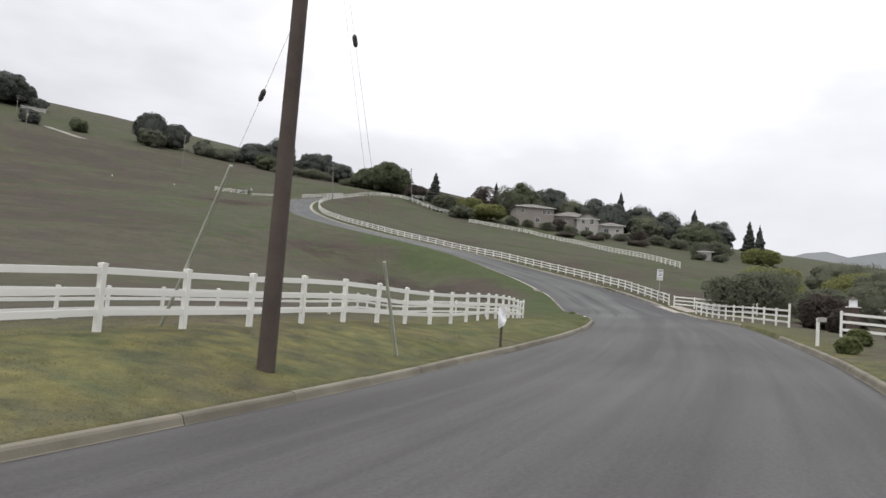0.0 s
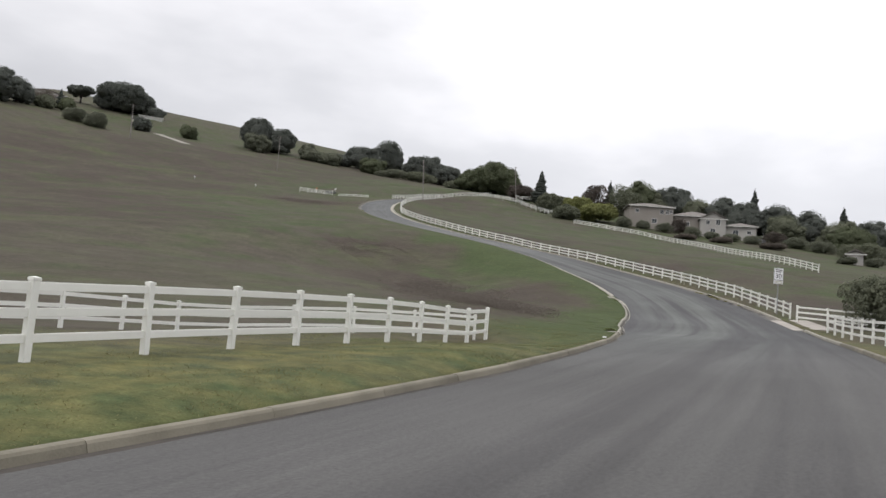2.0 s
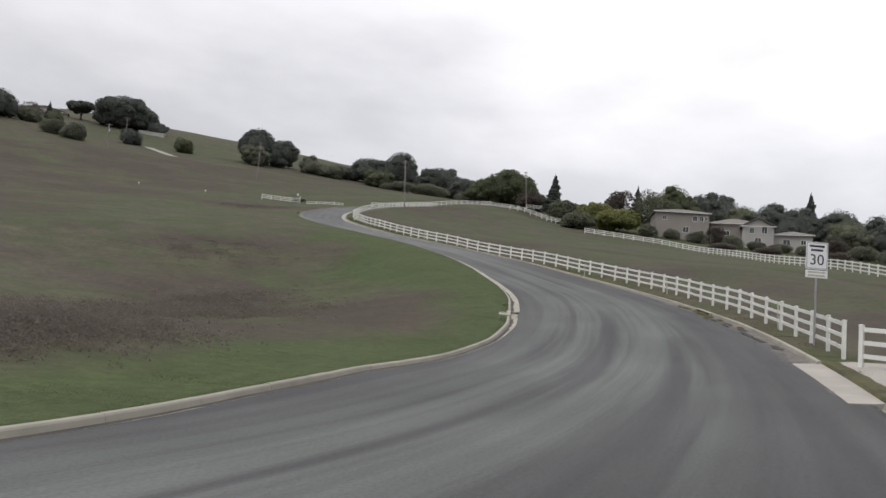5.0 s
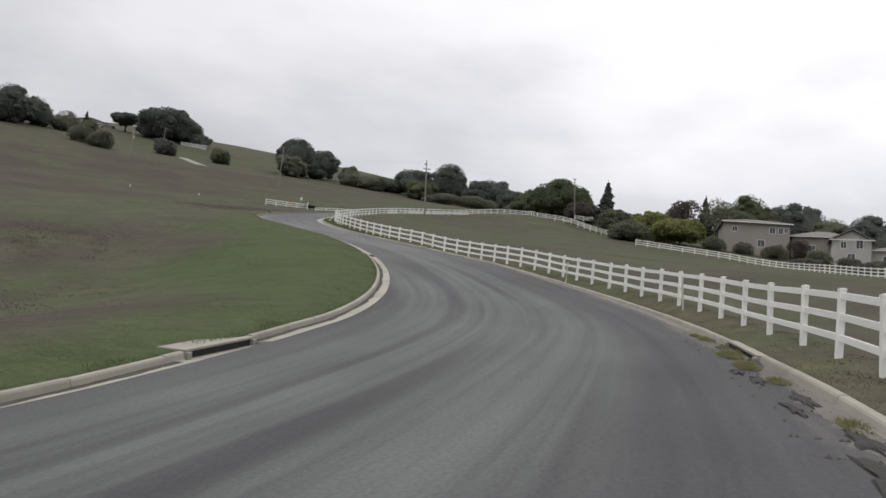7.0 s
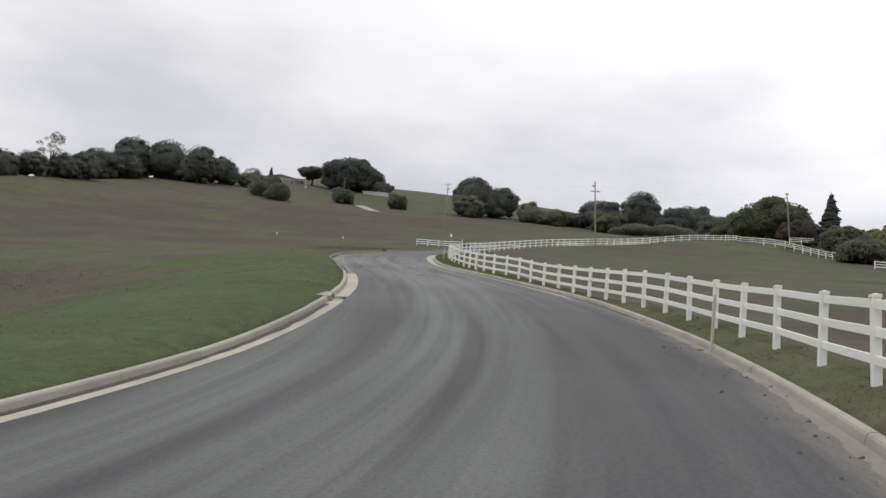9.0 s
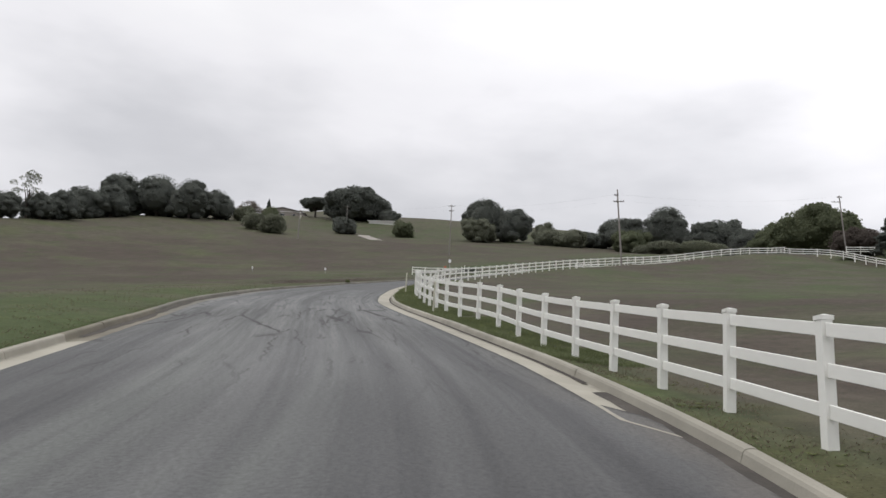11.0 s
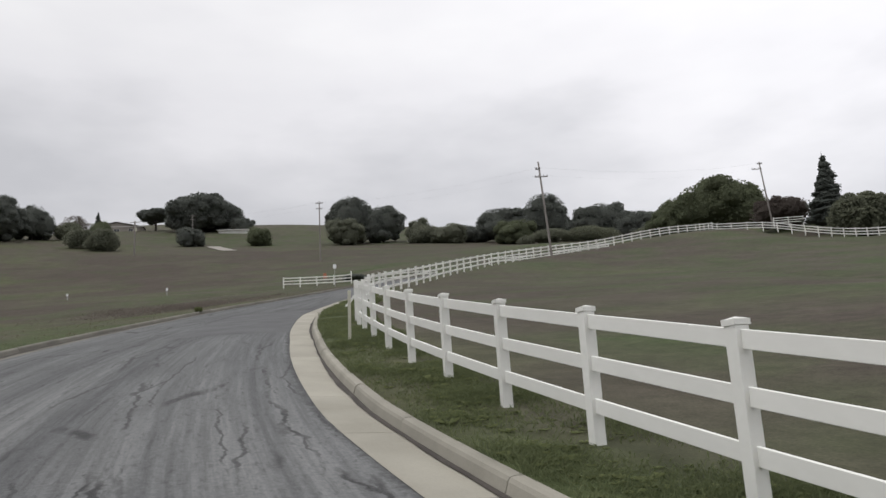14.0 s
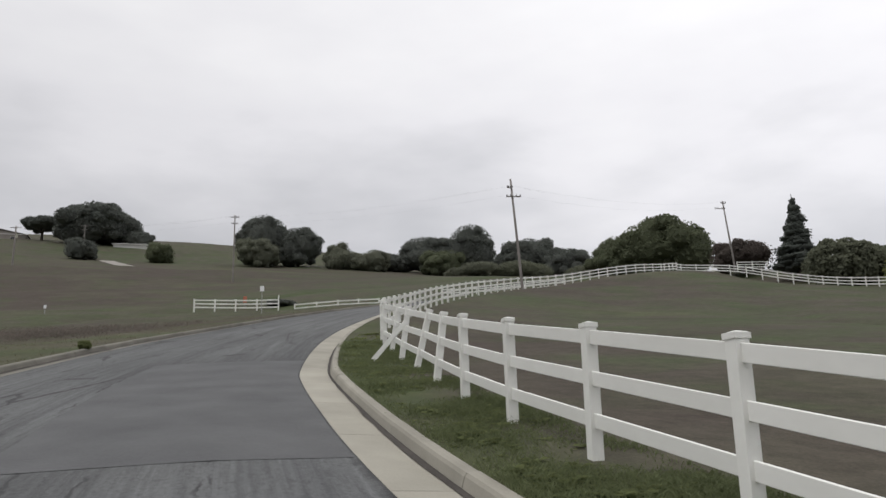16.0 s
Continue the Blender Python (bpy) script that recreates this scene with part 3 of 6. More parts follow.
def build_ground():
    outs = np.array([0, 0.25, 0.6, 1.1, 1.8, 2.8, 4.2, 6, 8.5, 11.5, 15, 19, 24, 30])
    st = np.arange(0, len(REF))
    n = len(st)
    cols = []
    for side, edge in ((1, LEFT), (-1, RIGHT)):
        for o in outs[::-1] if side > 0 else outs:
            d = edge + side * o
            cols.append((REF[:, 0] + NOR[:, 0] * d, REF[:, 1] + NOR[:, 1] * d, 0.0))
        if side > 0:
            for e in (LEFT - 0.1, RIGHT + 0.1):
                cols.append((REF[:, 0] + NOR[:, 0] * e, REF[:, 1] + NOR[:, 1] * e, -0.5))
    X = np.stack([c[0] for c in cols], 1)
    Y = np.stack([c[1] for c in cols], 1)
    drop = np.array([c[2] for c in cols])
    Z = ground_z(X.ravel(), Y.ravel()).reshape(X.shape) + drop
    bumps = np.array([noise.noise((x * 0.9, y * 0.9, 0.0)) for x, y in zip(X.ravel(), Y.ravel())]).reshape(X.shape)
    away = np.r_[np.minimum(outs[::-1], 1.5), 0, 0, np.minimum(outs, 1.5)] / 1.5
    fade = np.exp(-outs / 2.5)
    Z = Z + bumps * 0.07 * away * np.r_[fade[::-1], 0, 0, fade]
    sink = np.clip((outs - 22) / 8, 0, 1) * 0.45
    Z = Z - np.r_[sink[::-1], 0, 0, sink]
    V1 = np.stack([X, Y, Z], -1).reshape(-1, 3)
    F1 = grid_faces(n, X.shape[1])
    # the open land, sunk under the strip beside the lane
    ax = np.unique(np.r_[np.arange(-3600, -420, 260), np.arange(-420, -120, 6.0), np.arange(-120, 90, 4.0), np.arange(90, 220, 8.0), np.arange(220, 700, 60), np.arange(700, 4200, 180)])
    ay = np.unique(np.r_[np.arange(-3600, -80, 250), np.arange(-80, 20, 8.0), np.arange(20, 330, 4.0), np.arange(330, 560, 6.0), np.arange(560, 900, 40), np.arange(900, 4200, 260)])
    GX, GY = np.meshgrid(ax, ay, indexing="ij")
    gx, gy = GX.ravel(), GY.ravel()
    h = ground_z(gx, gy)
    k, along, d = lane_place(gx, gy)
    edge = np.where(d > 0, LEFT[k], RIGHT[k])
    off = np.hypot(np.maximum(np.abs(d) - np.abs(edge), 0), np.where(np.abs(along) > 2, along, 0))
    h = h - np.clip((25 - off) / 5, 0, 1) * 1.6
    V2 = np.stack([gx, gy, h], 1)
    F2 = grid_faces(len(ax), len(ay), len(V1))
    V, F = np.vstack([V1, V2]), np.vstack([F1, F2[:, ::-1]])
    me = bpy.data.meshes.new("ground")
    me.from_pydata(V.tolist(), [], F.tolist())
    me.materials.append(M_GROUND)
    me.shade_smooth()
    # zones: lush, plum-brown, straw
    x, y = V[:, 0], V[:, 1]
    k, along, d = lane_place(x, y)
    o = np.where(d > 0, d - LEFT[k], -d + RIGHT[k])
    yr = REF[k, 1]
    wob = np.array([noise.noise((a / 9.0, b / 9.0, 3.0)) for a, b in zip(x, y)])
    wide = np.interp(yr, [20, 50, 66, 80, 95, 106, 113, 121, 135, 150, 160, 170, 182, 195, 320], [5, 7, 9, 9, 7, 4, 4.8, 8, 12, 13.5, 12.5, 8.5, 4, 2.5, 2])
    lush = np.where(d > 0, np.clip(1.25 - (o + wob * np.minimum(4, wide * 0.35)) / wide, 0, 1) * np.interp(yr, [0, 40, 60, 80, 98, 108, 124, 136, 155, 175, 204, 230, 320], [0.5, 0.7, 1.2, 1.3, 1.2, 0.9, 1.0, 1.35, 1.3, 0.7, 0.3, 0.2, 0.15]), np.clip(1.4 - o / 1.5, 0, 1) * np.interp(yr, [0, 85, 100, 135, 152, 175, 230], [0.35, 0.3, 0.12, 0.10, 0.5, 0.68, 0.68]))
    lush = np.maximum(lush, 0.45 * np.exp(-(((x + 130) / 60) ** 2 + ((y - 470) / 60) ** 2)))
    lush = np.maximum(lush, 0.30 * np.exp(-(((x + 60) / 45) ** 2 + ((y - 330) / 40) ** 2)))
    lush = np.maximum(lush, 0.5 * np.exp(-(((x + 190) / 75) ** 2 + ((y - 405) / 42) ** 2)))
    lush = np.maximum(lush, 0.5 * np.exp(-(((x + 74) / 18) ** 2 + ((y - 249) / 15) ** 2)))
    plum = np.clip(0.85 + wob * 0.9, 0, 1.2)
    plum = np.where((d < 0) & (yr > 80), np.clip((o - 1.0) / 3, 0, 1) * (np.interp(o, [3, 14, 30], [1.9, 1.5, 0.9]) + wob * 0.9), plum)
    lush = np.where((d < 0) & (yr > 120) & (o > 3), np.maximum(lush, np.interp(o, [3, 14, 30], [0.08, 0.26, 0.38]) + 0.25 * wob), lush)
    upper = (d > 0) & (yr > 165)
    plum = np.where(upper, np.interp(o + wob * 14, [0, 28, 48, 120, 160], [0.5, 0.4, 2.2, 2.2, 0.5]), plum)
    lush = np.where(upper, np.maximum(lush, np.interp(o + wob * 14, [0, 8, 30, 48, 120], [0.12, 0.36, 0.46, 0.06, 0.06])), lush)
    brush = sum(np.exp(-(((x - a + wob * 3) / r) ** 2 + ((y - b) / 8.0) ** 2)) for a, b, r in ((5.0, 74, 3.2), (3.0, 84, 4.6), (0.0, 96, 5.2), (-4.0, 108, 5.0), (-8.0, 120, 4.6), (-12.0, 130, 4.0), (6.4, 111, 2.8), (2.5, 119, 3.6)))
    brush = np.clip(brush, 0, 1) + 1.1 * np.exp(-(((x + 60) / 17) ** 2 + ((y - 220) / 15) ** 2)) + 0.8 * np.exp(-(((x + 20) / 9) ** 2 + ((y - 141) / 9) ** 2))
    lush = lush * np.clip(1 - 1.2 * brush, 0, 1)
    plum = plum + 2.0 * np.clip(brush, 0, 1)
    straw = np.where(d > 0, np.clip(1.0 - np.abs(o - 3) / 7, 0, 1) * np.interp(yr, [-20, 45, 65], [1.2, 1.0, 0.1]), np.clip(1.0 - o / 3.0, 0, 1) * np.interp(yr, [60, 88, 100, 150, 165], [0.8, 0.7, 0.3, 0.3, 0.15]))
    col = me.color_attributes.new("zone", "FLOAT_COLOR", "POINT")
    rgba = np.stack([lush, plum, straw, np.ones_like(x)], 1).astype(np.float32)
    col.data.foreach_set("color", rgba.ravel())
    TURF.append(BVHTree.FromPolygons(V1.tolist(), F1.tolist()))
    tagged(new("ground", me), "rolling olive and brown pasture hillside under overcast sky", "ground", kind="structure")


GUTTER_L, GUTTER_R = np.interp(REF[:, 1], [66, 67, 104, 118, 150], [0.27, 0.34, 0.40, 0.70, 0.66]), np.interp(REF[:, 1], [153, 160, 176, 190], [0.76, 0.80, 0.84, 0.84])


def build_road():
    a, b = LEFT - np.maximum(GUTTER_L - 0.04, 0.22), RIGHT + np.where(REF[:, 1] > 154, GUTTER_R - 0.02, 0.22)
    cols = 16
    u = np.r_[np.linspace(0, 0.9, cols - 5), 0.93, 0.955, 0.975, 0.988, 1.0]
    D = a[:, None] * (1 - u) + b[:, None] * u
    X, Y = REF[:, :1] + NOR[:, :1] * D, REF[:, 1:2] + NOR[:, 1:2] * D
    k = np.repeat(np.arange(len(REF))[:, None], cols, 1)
    Z = lane_z(k, 0.0, D)
    V = np.stack([X, Y, Z], -1).reshape(-1, 3)
    F = grid_faces(len(REF), cols)
    me = bpy.data.meshes.new("road")
    me.from_pydata(V.tolist(), [], F.tolist())
    me.materials.append(M_ASPHALT)
    me.shade_smooth()
    uv = me.uv_layers.new(name="along")
    S = (k * STEP).ravel()
    idx = np.empty(len(me.loops), np.int32)
    me.loops.foreach_get("vertex_index", idx)
    uv.data.foreach_set("uv", np.stack([S[idx], D.ravel()[idx]], 1).astype(np.float32).ravel())
    rim = me.uv_layers.new(name="rim")
    R = np.minimum(D - b[:, None], (a[:, None] - D) + 0.12).ravel()
    E = (D - b[:, None]).ravel()
    rim.data.foreach_set("uv", np.stack([R[idx], E[idx]], 1).astype(np.float32).ravel())
    tagged(new("road", me), "weathered grey asphalt lane with tyre streaks and cracks", "road", kind="structure")


build_ground()
build_road()


def part(name, verts, faces, mat, parent, label="", smooth=False):
    ob = mesh_object(name, verts, faces, mat, parent, smooth)
    return tagged(ob, label) if label else ob


def box_data(x0, x1, y0, y1, z0, z1, bevel=0.0):
    bm = bmesh.new()
    bmesh.ops.create_cube(bm, size=1.0)
    for v in bm.verts:
        v.co = ((x0 + x1) / 2 + v.co.x * (x1 - x0), (y0 + y1) / 2 + v.co.y * (y1 - y0), (z0 + z1) / 2 + v.co.z * (z1 - z0))
    if bevel:
        bmesh.ops.bevel(bm, geom=bm.edges[:], offset=bevel, segments=1, affect="EDGES")
    v = [tuple(a.co) for a in bm.verts]
    bm.verts.index_update()
    f = [[a.index for a in g.verts] for g in bm.faces]
    bm.free()
    return v, f


def box_mesh(name, mat, *size, bevel=0.0):
    v, f = box_data(*size, bevel=bevel)
    me = bpy.data.meshes.new(name)
    me.from_pydata(v, [], f)
    me.materials.append(mat)
    return me


def tube_data(points, radii, sides=8, cap=True):
    """A tapered tube along points."""
    V, F = [], []
    pts = [Vector(p) for p in points]
    for i, p in enumerate(pts):
        d = (pts[min(i + 1, len(pts) - 1)] - pts[max(i - 1, 0)]).normalized()
        a = d.orthogonal().normalized() if abs(d.z) < 0.9 else d.cross(Vector((0, 1, 0))).normalized()
        b = d.cross(a)
        r = radii[i] if hasattr(radii, "__len__") else radii
        for k in range(sides):
            t = 2 * math.pi * k / sides
            V.append(tuple(p + a * (r * math.cos(t)) + b * (r * math.sin(t))))
    for i in range(len(pts) - 1):
        for k in range(sides):
            F.append([i * sides + k, i * sides + (k + 1) % sides, (i + 1) * sides + (k + 1) % sides, (i + 1) * sides + k])
    if cap:
        F.append(list(range(sides))[::-1])
        F.append([(len(pts) - 1) * sides + k for k in range(sides)])
    return V, F


def join(*chunks):
    V, F = [], []
    for v, f in chunks:
        n = len(V)
        V += list(v)
        F += [[i + n for i in g] for g in f]
    return V, F


def empty(name, x, y, z, rz=0.0):
    ob = new(name)
    ob.empty_display_size = 0.2
    ob.matrix_world = pose(x, y, z, 0, 0, rz)
    return ob


def child(name, me, parent, m):
    ob = new(name, me)
    ob.parent = parent
    ob.matrix_local = m
    return ob


# ---- kerbs and drains ----
PROFILE = [(0.0, 0.004), (0.30, -0.008), (0.575, -0.022), (0.600, 0.0), (0.630, 0.105), (0.655, 0.138), (0.70, 0.150), (0.775, 0.150), (0.79, -0.25)]


def build_kerb(name, label, edge, side, y0, y1, gaps):
    run = tagged(empty(name, 0, 0, 0), label, "kerb", kind="structure")
    rng = random.Random(5 if side > 0 else 6)
    fine = np.arange(len(REF))
    at = lambda y: float(np.interp(y, REF[:, 1], fine))
    cuts = sorted((at(a), at(b)) for a, b in gaps)
    i, last = at(y0), at(y1)
    while i < last:
        inside = [b for a, b in cuts if a - 0.3 <= i < b]
        if inside:
            i = inside[0]
            continue
        end = min([i + 3.0] + [a for a, b in cuts if a > i])
        V, rows = [], np.linspace(i + 0.006, end - 0.006, 4)
        dz, dd = rng.uniform(-0.008, 0.008), rng.uniform(-0.006, 0.006)
        for s in rows:
            x, y = np.interp(s, fine, REF[:, 0]), np.interp(s, fine, REF[:, 1])
            nx, ny = np.interp(s, fine, NOR[:, 0]), np.interp(s, fine, NOR[:, 1])
            e, z = np.interp(s, fine, edge), np.interp(s, fine, REF[:, 2])
            bank = np.interp(s, fine, BANK if side > 0 else RBANK)
            for o, h in PROFILE:
                g = float(np.interp(s, fine, GUTTER_L)) if side > 0 else (float(np.interp(s, fine, GUTTER_R)) if y > 153 else 0.27)
                d = e - side * (0.175 - (o - 0.60) - dd if o >= 0.575 else g - o * (g - 0.2) / 0.575)
                V.append((x + nx * d, y + ny * d, z - bank * d + h + (dz if 0.6 < o < 0.78 else 0)))
        c = len(PROFILE)
        F = grid_faces(len(rows), c).tolist()
        if side > 0:
            F = [f[::-1] for f in F]
        F += [list(range(c)), [(len(rows) - 1) * c + k for k in range(c)][::-1]]
        old = REF[int(i), 1] < 66 or (side > 0 and REF[int(i), 1] > 158)
        mats = [M_KERBMOSS, M_KERBMOSS] if side > 0 and REF[int(i), 1] > 164 else [M_KERBOLD, M_KERBOLD] if old else [M_CONC, M_PAN]
        stone = part("kerb_stone", V, F, mats, run)
        for n in range(len(rows) - 1):
            for k in (0, 1):
                stone.data.polygons[n * (c - 1) + k].material_index = 1
        i = end
    return run


DRAINS = [(67.5, 1, 1.0), (115.5, 1, 3.3), (118.4, -1, 3.6), (149.6, 1, 1.4)]


def drain_gap(y, side, length):
    """The stretch of the lane's line that an inlet takes out of its kerb."""
    k = int(np.argmin(np.abs(REF[:, 1] - y)))
    e = LEFT if side > 0 else RIGHT
    run = np.hypot(*(REF[k + 1, :2] + NOR[k + 1] * e[k + 1] - REF[k - 1, :2] - NOR[k - 1] * e[k - 1])) / 2
    h = length / 2 / run * TAN[k, 1]
    return REF[k, 1] - h, REF[k, 1] + h


build_kerb("kerb_left", "pale concrete kerb and gutter along the pasture", LEFT, 1, -30, 285, [drain_gap(*a) for a in DRAINS if a[1] > 0])
build_kerb("kerb_right", "pale concrete kerb and gutter below the white fence", RIGHT, -1, -30, 285, [(87.0, 96.4), (38, 52)] + [drain_gap(*a) for a in DRAINS if a[1] < 0])


def lane_point(y, d, dz=0.0):
    """A point d metres to the left of the lane's line where it passes y."""
    k = int(np.argmin(np.abs(REF[:, 1] - y)))
    p = REF[k, :2] + NOR[k] * d
    z = float(lane_z(np.array([k]), 0.0, np.array([d]))[0]) + dz
    return p[0], p[1], z, math.degrees(math.atan2(-TAN[k, 0], TAN[k, 1]))


def storm_drain(y, side, length, deep=0.62):
    e = float(np.interp(y, REF[:, 1], LEFT if side > 0 else RIGHT))
    x, yy, z, turn = lane_point(y, e - side * 0.16)
    g = tagged(empty("storm_drain", x, yy, z, turn), "concrete kerb inlet with a dark slot below its lid", "storm drain", "kerb inlets")
    pitch = math.degrees(math.atan(float(np.interp(y, REF[:, 1], SLOPE))))
    g.matrix_world = pose(x, yy, z, pitch, 0, turn)
    h = length / 2
    s = -side
    lid = box_data(min(-0.03 * s, deep * s), max(-0.03 * s, deep * s), -h, h, 0.095, 0.156, 0.012)
    part("lid", *lid, M_CONC, g)
    # solid block under the lid; the opening's shade is put into its near-black colour
    part("throat", *box_data(min(0.0, 0.9 * s), max(0.0, 0.9 * s), -h + 0.1, h - 0.1, -0.45, 0.096), M_DARK, g, "dark open slot")
    part("apron", *box_data(min(-0.50 * s, 0.02 * s), max(-0.50 * s, 0.02 * s), -h, h, -0.30, -0.05, 0.01), M_CONC, g, "stained concrete gutter apron")
    for end in (-h, h - 0.16):
        part("cheek", *box_data(min(-0.10 * s, 0.9 * s), max(-0.10 * s, 0.9 * s), end, end + 0.16, -0.40, 0.10, 0.01), M_CONC, g)


def gutter_strip(side, y0, y1, wide, seed):
    """Dark strip of uneven width along the foot of the kerb face."""
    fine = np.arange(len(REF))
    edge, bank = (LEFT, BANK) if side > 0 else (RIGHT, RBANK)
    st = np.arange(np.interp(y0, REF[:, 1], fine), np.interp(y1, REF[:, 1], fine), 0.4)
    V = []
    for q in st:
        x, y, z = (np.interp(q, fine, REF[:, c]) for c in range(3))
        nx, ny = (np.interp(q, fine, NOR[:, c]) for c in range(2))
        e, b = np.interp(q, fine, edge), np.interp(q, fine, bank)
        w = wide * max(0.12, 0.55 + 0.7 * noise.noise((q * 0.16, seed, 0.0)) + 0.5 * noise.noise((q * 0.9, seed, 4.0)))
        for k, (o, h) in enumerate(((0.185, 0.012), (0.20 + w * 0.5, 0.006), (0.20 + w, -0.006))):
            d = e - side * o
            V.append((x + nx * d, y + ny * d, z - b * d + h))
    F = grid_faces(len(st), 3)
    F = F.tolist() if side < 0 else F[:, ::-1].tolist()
    tagged(mesh_object("gutter_strip", V, F, M_SILT_AND_STRIP, smooth=True), "dark strip along the foot of the kerb", "silt", kind="stuff")


gutter_strip(1, 70, 113.6, 0.32, 1.0)
gutter_strip(1, 117.4, 148.6, 0.24, 2.0)
gutter_strip(-1, 156, 204, 0.07, 3.0)
gutter_strip(-1, 143, 155.5, 0.3, 5.0)
gutter_strip(1, 160, 240, 0.3, 6.0)
gutter_strip(1, 24, 62, 0.22, 7.0)
gutter_strip(-1, 53, 86, 0.16, 8.0)

for _y, _side, _length in DRAINS:
    storm_drain(_y, _side, _length, 0.62 if _side > 0 else 1.0)


def driveway_apron():
    V = []
    for y in np.linspace(87.2, 96.2, 8):
        for d in np.linspace(RIGHT[int(np.argmin(np.abs(REF[:, 1] - 91)))] + 0.8, -4.6, 6):
            x, yy, z, _ = lane_point(y, d)
            w = np.clip((-d - 2.0) / 1.4, 0, 1)
            V.append((x, yy, z + 0.006 + 0.17 * w))
    n = len(V)
    F = grid_faces(8, 6).tolist()
    V += [(a, b, c - 0.25) for a, b, c in V]
    edge = [list(range(6)), [k * 6 + 5 for k in range(8)], [42 + k for k in range(5, -1, -1)], [k * 6 for k in range(7, -1, -1)]]
    for e in edge:
        for a, b in zip(e, e[1:]):
            F.append([a, a + n, b + n, b])
    tagged(mesh_object("driveway_apron", V, F, M_APRON), "pale concrete driveway apron at the kerb", "driveway apron", kind="structure")


driveway_apron()

def asphalt_patch():
    """A newer, smoother rectangle laid over the broken surface."""
    V, st, dd = [], np.linspace(246.3, 258.5, 16), np.linspace(0.0, 1.0, 6)
    for s in st:
        x, y, z = (np.interp(s, np.arange(len(REF)), REF[:, c]) for c in range(3))
        nx, ny = (np.interp(s, np.arange(len(REF)), NOR[:, c]) for c in range(2))
        slant = 0.035 * (s - 246.3)
        right = float(np.interp(s, np.arange(len(REF)), RIGHT + GUTTER_R)) + 0.03
        for u in dd:
            q = (2.1 + slant) * (1 - u) + right * u
            b = np.interp(s, np.arange(len(REF)), BANK if q > 0 else RBANK)
            V.append((x + nx * q, y + ny * q, z - b * q + (0.012 if 247 < s and 0.1 < u < 0.9 else 0.005)))
    F = grid_faces(len(st), len(dd)).tolist()
    tagged(mesh_object("asphalt_patch", V, F, M_PATCH, smooth=True), "smooth dark asphalt repair patch in the lane", "road patch", kind="structure")


asphalt_patch()


def litter(x, y, size, seed, label):
    """A crumpled scrap of paper."""
    rng = np.random.default_rng(seed)
    n = 6
    V = [(size * (i / (n - 1) - 0.5) + rng.normal() * size * 0.06, size * 0.8 * (j / (n - 1) - 0.5) + rng.normal() * size * 0.06, 0.02 + abs(rng.normal()) * size * 0.22) for i in range(n) for j in range(n)]
    ob = mesh_object("paper_scrap", V, grid_faces(n, n).tolist(), M_SIGN)
    ob.matrix_world = pose(x, y, gz(x, y), 0, 0, 40)
    tagged(ob, label, "litter")


litter(11.0, 61.25, 0.16, 3, "crumpled white paper scrap lying on the kerb")

# ---- white fences ----
POST_W, POST_H = 0.127, 1.285


def cap_mesh():
    w = POST_W / 2 + 0.009
    V = [(-w, -w, 0), (w, -w, 0), (w, w, 0), (-w, w, 0), (-w, -w, 0.045), (w, -w, 0.045), (w, w, 0.045), (-w, w, 0.045), (0, 0, 0.066)]
    F = [[3, 2, 1, 0], [0, 1, 5, 4], [1, 2, 6, 5], [2, 3, 7, 6], [3, 0, 4, 7], [4, 5, 8], [5, 6, 8], [6, 7, 8], [7, 4, 8]]
    me = bpy.data.meshes.new("cap")
    me.from_pydata(V, [], F)
    me.materials.append(M_VINYL)
    return me


ME_POST = box_mesh("post", M_VINYL, -POST_W / 2, POST_W / 2, -POST_W / 2, POST_W / 2, -0.35, POST_H, bevel=0.006)
ME_CAP = cap_mesh()
ME_RAIL = box_mesh("rail", M_VINYL, 0.0, 1.0, -0.019, 0.019, -0.07, 0.07, bevel=0.004)


